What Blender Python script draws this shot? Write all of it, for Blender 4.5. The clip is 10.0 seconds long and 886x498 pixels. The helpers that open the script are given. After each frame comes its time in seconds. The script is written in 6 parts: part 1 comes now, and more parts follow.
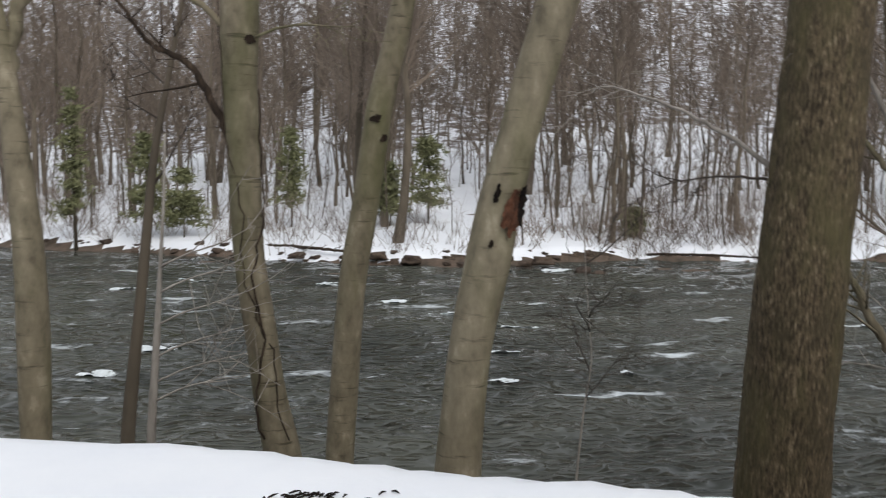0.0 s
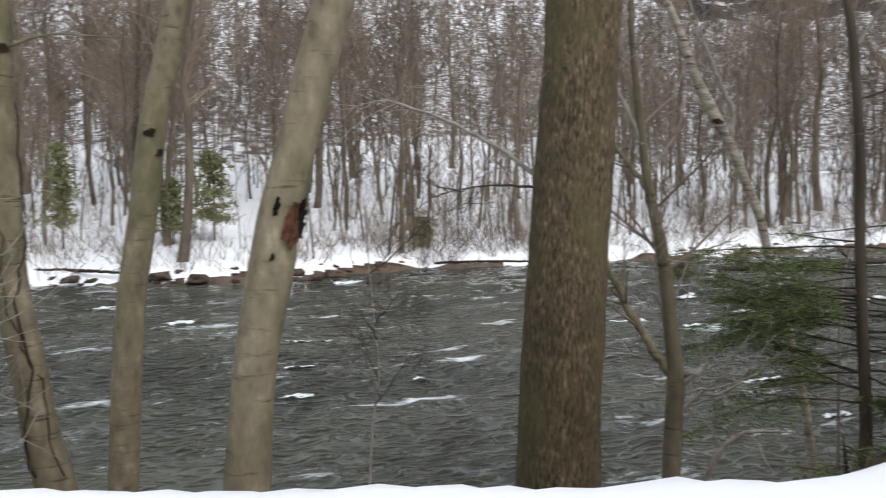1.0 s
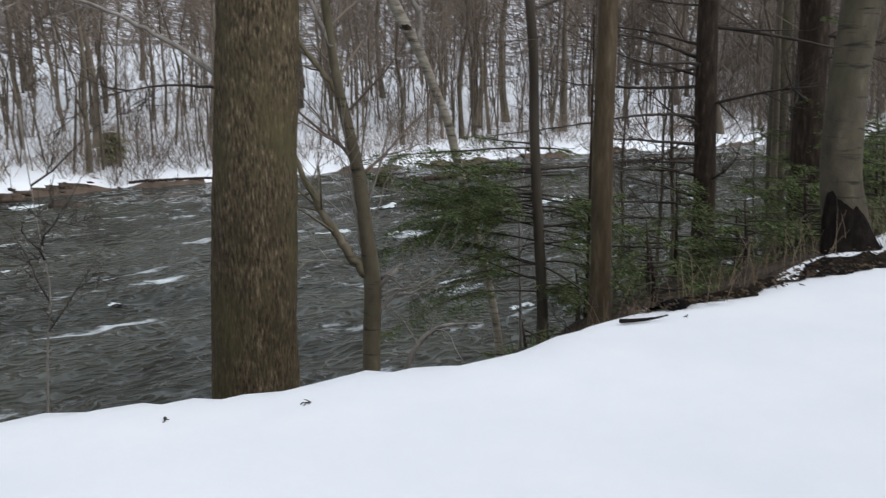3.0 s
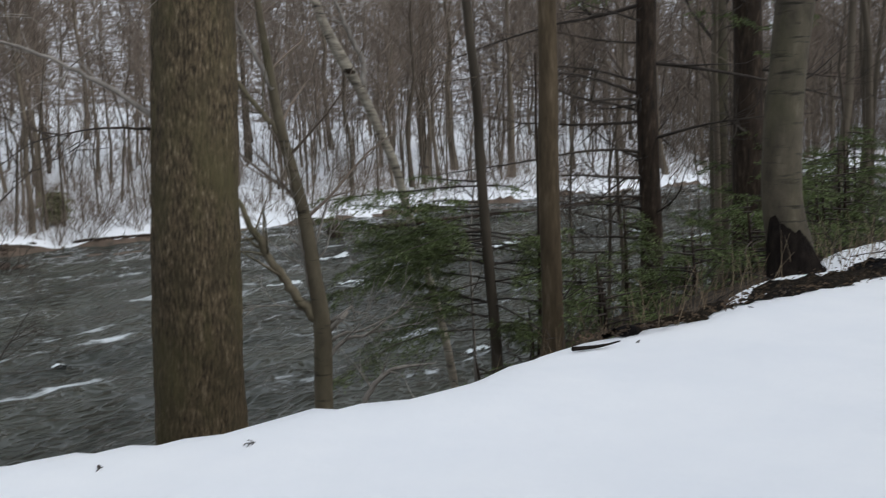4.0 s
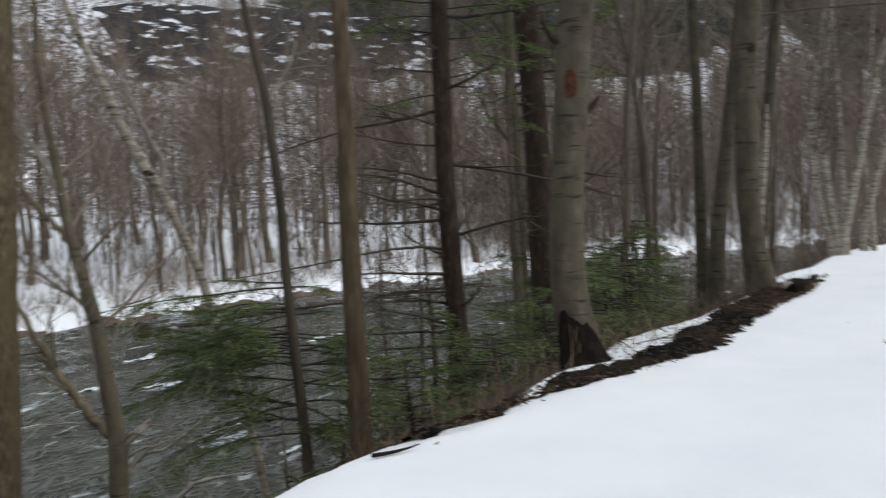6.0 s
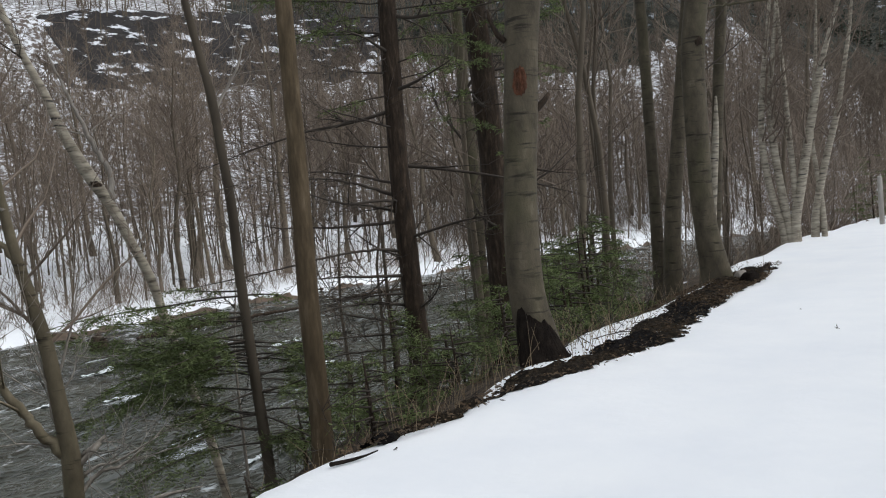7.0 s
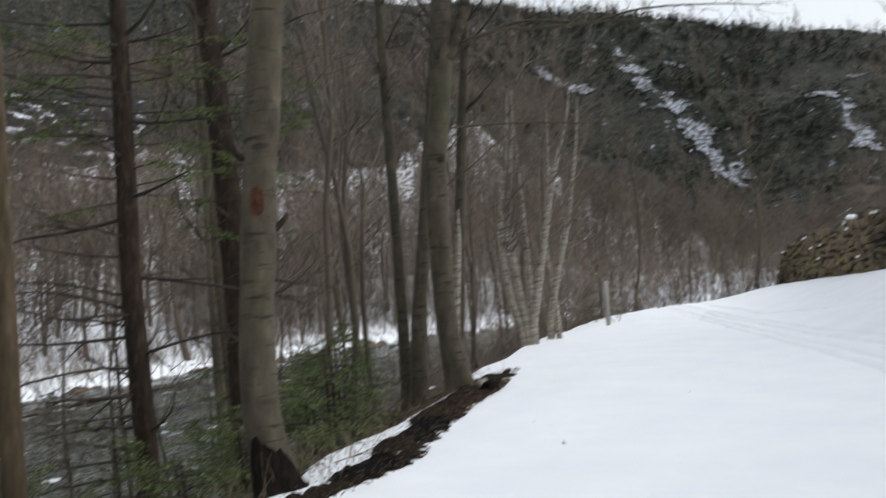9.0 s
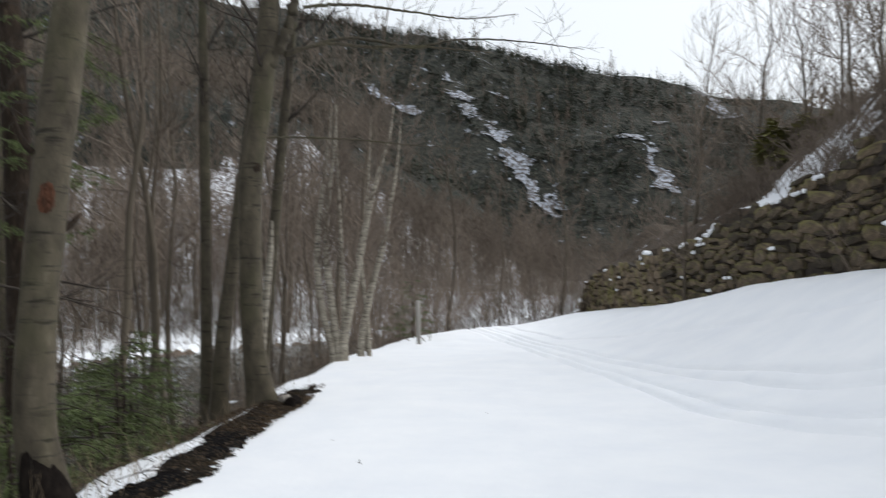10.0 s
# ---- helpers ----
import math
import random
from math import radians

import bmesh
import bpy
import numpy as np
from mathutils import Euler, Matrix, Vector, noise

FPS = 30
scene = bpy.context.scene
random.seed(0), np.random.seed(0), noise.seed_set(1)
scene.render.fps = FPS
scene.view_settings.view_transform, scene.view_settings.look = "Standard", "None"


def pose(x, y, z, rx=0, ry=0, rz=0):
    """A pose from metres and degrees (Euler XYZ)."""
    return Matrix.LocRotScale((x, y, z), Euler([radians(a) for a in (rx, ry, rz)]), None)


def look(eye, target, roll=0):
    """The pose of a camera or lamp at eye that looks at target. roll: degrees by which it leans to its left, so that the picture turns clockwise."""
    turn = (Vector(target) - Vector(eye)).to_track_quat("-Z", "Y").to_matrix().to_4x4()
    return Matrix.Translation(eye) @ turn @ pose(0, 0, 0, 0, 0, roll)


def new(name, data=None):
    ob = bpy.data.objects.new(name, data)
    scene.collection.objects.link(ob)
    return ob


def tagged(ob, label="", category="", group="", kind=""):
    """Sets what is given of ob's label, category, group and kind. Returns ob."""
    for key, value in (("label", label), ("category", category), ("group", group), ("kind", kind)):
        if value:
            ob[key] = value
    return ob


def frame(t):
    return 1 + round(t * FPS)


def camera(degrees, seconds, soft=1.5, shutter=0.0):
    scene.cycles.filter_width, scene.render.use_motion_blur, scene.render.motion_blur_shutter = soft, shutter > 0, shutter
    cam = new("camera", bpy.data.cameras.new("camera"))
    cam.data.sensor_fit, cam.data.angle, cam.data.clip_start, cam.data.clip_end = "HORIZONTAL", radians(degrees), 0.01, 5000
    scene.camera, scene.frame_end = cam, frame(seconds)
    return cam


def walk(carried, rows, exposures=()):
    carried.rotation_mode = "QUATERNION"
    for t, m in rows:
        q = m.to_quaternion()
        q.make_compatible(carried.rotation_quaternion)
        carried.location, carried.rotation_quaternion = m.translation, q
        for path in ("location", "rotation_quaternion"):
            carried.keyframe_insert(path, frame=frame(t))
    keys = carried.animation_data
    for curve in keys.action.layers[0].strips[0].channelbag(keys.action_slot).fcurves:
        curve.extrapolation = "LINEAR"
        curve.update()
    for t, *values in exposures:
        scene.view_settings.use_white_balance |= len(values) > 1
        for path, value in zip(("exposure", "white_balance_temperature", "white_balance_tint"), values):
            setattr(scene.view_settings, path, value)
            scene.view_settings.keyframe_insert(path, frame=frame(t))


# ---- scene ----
cam = camera(54.5, 10.0, soft=1.05, shutter=0.45)
PATH = [
    (0, (0.210, 0.020, 1.530), (0.341, 2.005, 1.322), 0.34),
    (0.5, (0.248, -0.035, 1.520), (0.538, 1.932, 1.306), -2.80),
    (1, (0.257, -0.069, 1.525), (0.860, 1.830, 1.346), -0.60),
    (1.5, (0.281, -0.061, 1.501), (0.998, 1.781, 1.195), -1.60),
    (2, (0.323, -0.125, 1.497), (1.127, 1.665, 1.112), -1.90),
    (2.5, (0.392, 0.013, 1.433), (1.325, 1.742, 1.061), -0.90),
    (3, (0.439, 0.004, 1.420), (1.620, 1.573, 1.042), -0.40),
    (3.2, (0.420, 0.022, 1.423), (1.612, 1.579, 1.026), -0.40),
    (4.3, (0.536, 0.034, 1.260), (1.885, 1.495, 1.046), -1.70),
    (4.5, (0.517, 0.028, 1.249), (1.925, 1.435, 1.053), -0.70),
    (5, (0.484, 0.014, 1.275), (1.989, 1.331, 1.220), -0.60),
    (5.5, (0.509, -0.012, 1.311), (2.026, 1.290, 1.256), -1.50),
    (6, (0.557, -0.124, 1.420), (2.141, 1.095, 1.342), -2.80),
    (6.2, (0.564, -0.150, 1.417), (2.209, 0.985, 1.349), -4.40),
    (7.3, (0.640, -0.140, 1.440), (2.255, 1.025, 1.332), -5.20),
    (7.5, (0.642, -0.135, 1.444), (2.241, 1.055, 1.283), -5.20),
    (8, (0.739, -0.109, 1.525), (2.390, 1.006, 1.346), -3.10),
    (8.5, (0.842, -0.178, 1.603), (2.637, 0.696, 1.490), -2.60),
    (9, (0.854, -0.257, 1.685), (2.747, 0.381, 1.771), -4.40),
    (9.5, (0.861, -0.340, 1.709), (2.805, 0.098, 1.873), -3.90),
    (10, (0.891, -0.367, 1.710), (2.875, -0.136, 1.810), -1.30),
]
walk(cam, [(t, look(eye, target, roll)) for t, eye, target, roll in PATH],
     [(0, 0.04, 6440, 10), (1.0, 0.40, 6440, 10), (2.0, 0.17, 6370, 9), (2.6, 0.02, 6170, 9), (3.0, 0.03, 6170, 9), (4.4, -0.20, 6170, 8), (5.5, -0.05, 6320, 7), (6.1, 0.06, 6320, 8),
      (7.5, 0.06, 6370, 8), (9, 0.13, 6320, 8), (10, 0.22, 6370, 8)])

# ---- light ----
SUN_EL, SUN_AZ = radians(42), radians(155)
world = bpy.data.worlds.new("overcast_sky")
scene.world = world
world.use_nodes = True
wn, wl = world.node_tree.nodes, world.node_tree.links
wn.clear()
w_out = wn.new("ShaderNodeOutputWorld")
w_bg = wn.new("ShaderNodeBackground")
w_sky = wn.new("ShaderNodeTexSky")
w_sky.sky_type = "NISHITA"
w_sky.sun_disc = False
w_sky.sun_elevation, w_sky.sun_rotation = SUN_EL, SUN_AZ
w_sky.air_density, w_sky.dust_density = 1.0, 6.0
w_hs = wn.new("ShaderNodeHueSaturation")
w_hs.inputs["Saturation"].default_value = 0.30
w_bg.inputs["Strength"].default_value = 0.13
w_cloud = wn.new("ShaderNodeMix")  # an even layer of cloud under the sky
w_cloud.data_type = "RGBA"
w_cloud.inputs[0].default_value = 0.65
w_cloud.inputs[7].default_value = (7.5, 7.8, 8.25, 1)
wl.new(w_sky.outputs[0], w_hs.inputs["Color"])
wl.new(w_hs.outputs[0], w_cloud.inputs[6])
wl.new(w_cloud.outputs[2], w_bg.inputs["Color"])
wl.new(w_bg.outputs[0], w_out.inputs[0])

sun_data = bpy.data.lights.new("sun", "SUN")
sun_data.energy, sun_data.angle, sun_data.color = 1.0, radians(30), (1.0, 0.97, 0.93)
sun = new("sun", sun_data)
sun.matrix_world = look((0, 0, 60), (-math.sin(SUN_AZ) * 60, -math.cos(SUN_AZ) * 60, 60 - 60 * math.tan(SUN_EL)))


# ---- materials ----
def ramp(nodes, stops):
    r = nodes.new("ShaderNodeValToRGB")
    els = r.color_ramp.elements
    els[0].position, els[0].color = stops[0][0], (*stops[0][1], 1)
    els[1].position, els[1].color = stops[-1][0], (*stops[-1][1], 1)
    for p, c in stops[1:-1]:
        e = els.new(p)
        e.color = (*c, 1)
    return r


def surface(name, stops, scale=4.0, stretch=(1, 1, 1), rough=0.85, bump=0.3, bump_scale=None, dist=0.02,
            second=None, second_scale=1.0, second_stretch=(1, 1, 1), second_cut=(0.5, 0.65), detail=6.0, metal=0.0,
            vary=0.0, spec=0.3, coords="Object", moss=None, moss_scale=1.3, moss_cut=(0.48, 0.68)):
    """Base colour from one noise, with a second tint and moss laid over in patches, fine relief from another."""
    m = bpy.data.materials.new(name)
    m.use_nodes = True
    n, l = m.node_tree.nodes, m.node_tree.links
    b = n["Principled BSDF"]
    b.inputs["Roughness"].default_value = rough
    b.inputs["Metallic"].default_value = metal
    b.inputs["Specular IOR Level"].default_value = spec
    tc = n.new("ShaderNodeTexCoord")

    def noise_at(sc, st, det):
        mp = n.new("ShaderNodeMapping")
        mp.inputs["Scale"].default_value = st
        l.new(tc.outputs[coords], mp.inputs[0])
        t = n.new("ShaderNodeTexNoise")
        t.inputs["Scale"].default_value, t.inputs["Detail"].default_value = sc, det
        t.inputs["Roughness"].default_value = 0.62
        l.new(mp.outputs[0], t.inputs["Vector"])
        return t

    a = noise_at(scale, stretch, detail)
    ra = ramp(n, stops)
    l.new(a.outputs["Fac"], ra.inputs[0])
    col = ra.outputs[0]
    if second:
        s = noise_at(second_scale, second_stretch, 5.0)
        rs = ramp(n, [(second_cut[0], (0, 0, 0)), (second_cut[1], (1, 1, 1))])
        l.new(s.outputs["Fac"], rs.inputs[0])
        mix = n.new("ShaderNodeMix")
        mix.data_type = "RGBA"
        l.new(rs.outputs[0], mix.inputs[0])
        l.new(col, mix.inputs[6])
        mix.inputs[7].default_value = (*second, 1)
        col = mix.outputs[2]
    if moss:
        ms = noise_at(moss_scale, (1, 1, 0.35), 4.0)
        rm = ramp(n, [(moss_cut[0], (0, 0, 0)), (moss_cut[1], (0.85, 0.85, 0.85))])
        l.new(ms.outputs["Fac"], rm.inputs[0])
        mm = n.new("ShaderNodeMix")
        mm.data_type = "RGBA"
        l.new(rm.outputs[0], mm.inputs[0])
        l.new(col, mm.inputs[6])
        mm.inputs[7].default_value = (*moss, 1)
        col = mm.outputs[2]
    if vary:
        oi = n.new("ShaderNodeObjectInfo")
        mr = n.new("ShaderNodeMapRange")
        mr.inputs[3].default_value, mr.inputs[4].default_value = 1 - vary, 1 + vary
        l.new(oi.outputs["Random"], mr.inputs[0])
        hv = n.new("ShaderNodeHueSaturation")
        l.new(mr.outputs[0], hv.inputs["Value"])
        l.new(col, hv.inputs["Color"])
        col = hv.outputs[0]
    l.new(col, b.inputs["Base Color"])
    if bump:
        bn = noise_at(bump_scale or scale * 3, stretch, 8.0)
        bu = n.new("ShaderNodeBump")
        bu.inputs["Strength"].default_value, bu.inputs["Distance"].default_value = bump, dist
        l.new(bn.outputs["Fac"], bu.inputs["Height"])
        l.new(bu.outputs[0], b.inputs["Normal"])
    return m


SNOW = surface("snow", [(0.3, (0.80, 0.82, 0.86)), (0.7, (0.87, 0.88, 0.90))], scale=0.9, rough=0.7, bump=0.25, bump_scale=7, dist=0.03)
FOREST_SNOW = surface("forest_snow", [(0.3, (0.74, 0.76, 0.80)), (0.7, (0.84, 0.86, 0.89))], scale=0.25, rough=0.8, bump=0.4, bump_scale=1.5, dist=0.2,
                      second=(0.13, 0.10, 0.08), second_scale=0.8, second_cut=(0.66, 0.72))
HILL_SNOW = surface("hill_snow", [(0.3, (0.60, 0.62, 0.66)), (0.7, (0.80, 0.82, 0.86))], scale=0.10, rough=0.9, bump=0.4, bump_scale=0.5, dist=0.5,
                    second=(0.105, 0.083, 0.071), second_scale=0.9, second_cut=(0.43, 0.54))
MOUNTAIN = surface("mountain_floor", [(0.34, (0.012, 0.016, 0.012)), (0.50, (0.032, 0.034, 0.026)), (0.66, (0.072, 0.064, 0.052))], scale=0.32, rough=0.95, bump=1.0, bump_scale=0.35, dist=3.0,
                   second=(0.40, 0.43, 0.48), second_scale=0.22, second_stretch=(1, 1, 0.6), second_cut=(0.63, 0.70))
LITTER = surface("leaf_litter", [(0.32, (0.007, 0.006, 0.005)), (0.52, (0.024, 0.018, 0.012)), (0.70, (0.068, 0.049, 0.030))], scale=22, rough=0.95, spec=0.1, bump=1.0, bump_scale=40, dist=0.03,
                 second=(0.006, 0.005, 0.005), second_scale=0.5, second_cut=(0.42, 0.55))
BANK = surface("bank_soil", [(0.32, (0.022, 0.017, 0.012)), (0.5, (0.055, 0.040, 0.027)), (0.7, (0.12, 0.085, 0.056))], scale=9, rough=0.95, bump=0.9, bump_scale=30, dist=0.04,
               second=(0.72, 0.74, 0.78), second_scale=0.8, second_cut=(0.64, 0.67))
RIVERBED = surface("river_bed", [(0.3, (0.05, 0.04, 0.03)), (0.7, (0.14, 0.10, 0.075))], scale=2, rough=0.9, bump=0.6)
ROCK = surface("river_rock", [(0.3, (0.030, 0.022, 0.017)), (0.7, (0.096, 0.068, 0.049))], scale=3, rough=0.85, bump=0.6, bump_scale=9, dist=0.05, vary=0.3)
CLIFF = surface("cliff_rock", [(0.3, (0.012, 0.011, 0.011)), (0.7, (0.042, 0.037, 0.036))], scale=0.5, stretch=(1, 1, 3), rough=0.9, bump=0.8, bump_scale=1.5, dist=0.4,
                second=(0.70, 0.72, 0.77), second_scale=0.30, second_stretch=(0.6, 0.6, 1.5), second_cut=(0.57, 0.60))
WALLSTONE = surface("wall_stone", [(0.3, (0.034, 0.026, 0.018)), (0.55, (0.090, 0.067, 0.043)), (0.75, (0.190, 0.145, 0.094))], scale=2.5, rough=0.92, bump=0.7, bump_scale=12, dist=0.04, vary=0.6,
                    second=(0.105, 0.094, 0.036), second_scale=1.1, second_cut=(0.50, 0.64))
BEECH = surface("beech_bark", [(0.28, (0.082, 0.069, 0.047)), (0.42, (0.150, 0.127, 0.085)), (0.58, (0.205, 0.174, 0.118)), (0.74, (0.325, 0.285, 0.205))], scale=8.0, stretch=(1.0, 1.0, 0.55), rough=0.88, bump=0.5, bump_scale=34, dist=0.012,
                second=(0.060, 0.052, 0.032), second_scale=4.2, second_stretch=(0.55, 0.55, 4.5), second_cut=(0.60, 0.70), vary=0.12, moss=(0.110, 0.108, 0.048))
GREYBEECH = surface("grey_beech_bark", [(0.26, (0.060, 0.050, 0.033)), (0.42, (0.104, 0.087, 0.058)), (0.60, (0.142, 0.120, 0.080)), (0.78, (0.225, 0.194, 0.134))], scale=6.0, stretch=(1.0, 1.0, 0.55), rough=0.88, bump=0.5, bump_scale=34, dist=0.012,
                    second=(0.036, 0.030, 0.020), second_scale=4.2, second_stretch=(0.55, 0.55, 4.5), second_cut=(0.59, 0.68), vary=0.12, moss=(0.085, 0.080, 0.040))
# the grey beech bark in a darker mix, for the trees further along the bank
DARKBEECH = surface("dark_beech_bark", [(0.26, (0.034, 0.028, 0.019)), (0.42, (0.064, 0.053, 0.036)), (0.60, (0.092, 0.077, 0.052)), (0.78, (0.160, 0.138, 0.096))], scale=6.0, stretch=(1.0, 1.0, 0.55), rough=0.85, bump=0.6, bump_scale=34, dist=0.014,
                   second=(0.022, 0.019, 0.013), second_scale=4.2, second_stretch=(0.55, 0.55, 4.5), second_cut=(0.58, 0.68), vary=0.2, moss=(0.062, 0.060, 0.028))
ROUGH = surface("rough_bark", [(0.36, (0.020, 0.015, 0.009)), (0.47, (0.076, 0.057, 0.033)), (0.58, (0.142, 0.107, 0.063)), (0.70, (0.320, 0.258, 0.170))], scale=64, stretch=(1, 1, 0.22), rough=0.92, bump=1.0, bump_scale=58, dist=0.02,
                second=(0.060, 0.048, 0.026), second_scale=5.5, second_stretch=(1, 1, 0.7), second_cut=(0.46, 0.74), detail=8.0, moss=(0.105, 0.090, 0.042), moss_scale=3.0)
HEMLOCK = surface("hemlock_bark", [(0.30, (0.014, 0.010, 0.007)), (0.55, (0.040, 0.027, 0.018)), (0.75, (0.105, 0.074, 0.050))], scale=20, stretch=(1, 1, 0.25), rough=0.93, bump=0.9, bump_scale=26, dist=0.02)
REDBARK = surface("reddish_bark", [(0.30, (0.047, 0.034, 0.019)), (0.55, (0.095, 0.069, 0.040)), (0.75, (0.171, 0.131, 0.084))], scale=16, stretch=(1, 1, 0.2), rough=0.9, bump=0.6, bump_scale=26, dist=0.015)
BIRCH = surface("birch_bark", [(0.34, (0.085, 0.072, 0.056)), (0.45, (0.240, 0.210, 0.165)), (0.7, (0.440, 0.400, 0.320))], scale=9, stretch=(0.5, 0.5, 2.4), rough=0.7, bump=0.25,
                second=(0.045, 0.04, 0.037), second_scale=5, second_stretch=(0.35, 0.35, 3.0), second_cut=(0.61, 0.66))
GREYWOOD = surface("grey_dead_wood", [(0.3, (0.16, 0.14, 0.12)), (0.7, (0.36, 0.33, 0.29))], scale=12, stretch=(1, 1, 0.3), rough=0.85, bump=0.4)
FARBARK = surface("woodland_bark", [(0.3, (0.052, 0.042, 0.031)), (0.7, (0.160, 0.131, 0.097))], scale=1.4, stretch=(1, 1, 0.3), rough=0.95, bump=0.0, vary=0.3)
TWIG = surface("bare_twigs", [(0.3, (0.114, 0.089, 0.070)), (0.7, (0.244, 0.196, 0.156))], scale=0.12, rough=0.95, bump=0.0, vary=0.2)
DARKTWIG = surface("dark_twigs", [(0.3, (0.030, 0.024, 0.020)), (0.7, (0.080, 0.066, 0.054))], scale=3, rough=0.95, bump=0.0)
NEEDLE = surface("hemlock_needles", [(0.3, (0.062, 0.084, 0.032)), (0.7, (0.160, 0.192, 0.080))], scale=6, rough=0.8, spec=0.12, bump=0.0)
FARNEEDLE = surface("far_evergreen", [(0.3, (0.022, 0.034, 0.025)), (0.7, (0.058, 0.078, 0.052))], scale=0.05, rough=0.9, bump=0.0, vary=0.3)
CHAR = surface("charred_wood", [(0.3, (0.006, 0.005, 0.005)), (0.7, (0.028, 0.022, 0.018))], scale=18, stretch=(1, 1, 0.35), rough=1.0, spec=0.05, bump=1.0, bump_scale=30, dist=0.02)
SCAR = surface("rotten_heartwood", [(0.3, (0.030, 0.015, 0.009)), (0.7, (0.150, 0.062, 0.033))], scale=18, stretch=(1, 1, 0.3), rough=0.95, bump=0.8)
POSTM = surface("weathered_post_wood", [(0.3, (0.26, 0.24, 0.21)), (0.7, (0.42, 0.40, 0.37))], scale=8, stretch=(1, 1, 0.2), rough=0.9, bump=0.3)
DRYGRASS = surface("dry_stalks", [(0.3, (0.16, 0.115, 0.07)), (0.7, (0.33, 0.26, 0.17))], scale=4, rough=0.9, bump=0.0)


def water_material():
    m = bpy.data.materials.new("river_water")
    m.use_nodes = True
    n, l = m.node_tree.nodes, m.node_tree.links
    b = n["Principled BSDF"]
    b.inputs["IOR"].default_value = 1.33
    tc = n.new("ShaderNodeTexCoord")

    def nz(scale, st, det, rough=0.6):
        mp = n.new("ShaderNodeMapping")
        mp.inputs["Scale"].default_value = st
        l.new(tc.outputs["Object"], mp.inputs[0])
        t = n.new("ShaderNodeTexNoise")
        t.inputs["Scale"].default_value, t.inputs["Detail"].default_value = scale, det
        t.inputs["Roughness"].default_value = rough
        l.new(mp.outputs[0], t.inputs["Vector"])
        return t

    deep = nz(0.25, (0.5, 1, 1), 4)
    dr = ramp(n, [(0.35, (0.028, 0.031, 0.025)), (0.65, (0.070, 0.073, 0.058))])
    l.new(deep.outputs["Fac"], dr.inputs[0])
    foam = nz(0.95, (0.36, 1, 1), 9, 0.70)
    fr = ramp(n, [(0.60, (0, 0, 0)), (0.69, (1, 1, 1))])
    l.new(foam.outputs["Fac"], fr.inputs[0])
    mix = n.new("ShaderNodeMix")
    mix.data_type = "RGBA"
    l.new(fr.outputs[0], mix.inputs[0])
    l.new(dr.outputs[0], mix.inputs[6])
    mix.inputs[7].default_value = (0.62, 0.66, 0.68, 1)
    l.new(mix.outputs[2], b.inputs["Base Color"])
    mr = n.new("ShaderNodeMapRange")
    mr.inputs[3].default_value, mr.inputs[4].default_value = 0.09, 0.8
    l.new(fr.outputs[0], mr.inputs[0])
    l.new(mr.outputs[0], b.inputs["Roughness"])
    rip = nz(3.9, (0.6, 1.15, 1), 5, 0.62)
    rip.noise_type = "RIDGED_MULTIFRACTAL"
    rip.normalize = True
    bu = n.new("ShaderNodeBump")
    bu.inputs["Strength"].default_value, bu.inputs["Distance"].default_value = 1.0, 0.28
    l.new(rip.outputs["Fac"], bu.inputs["Height"])
    l.new(bu.outputs[0], b.inputs["Normal"])
    return m


WATER = water_material()
FOAM = surface("river_foam", [(0.3, (0.46, 0.50, 0.50)), (0.7, (0.76, 0.80, 0.82))], scale=7, rough=0.6, bump=0.5, bump_scale=20, dist=0.03)
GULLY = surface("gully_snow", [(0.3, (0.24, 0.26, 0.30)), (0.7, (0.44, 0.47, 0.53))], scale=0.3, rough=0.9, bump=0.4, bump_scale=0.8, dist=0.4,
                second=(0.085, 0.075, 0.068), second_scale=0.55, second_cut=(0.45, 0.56))


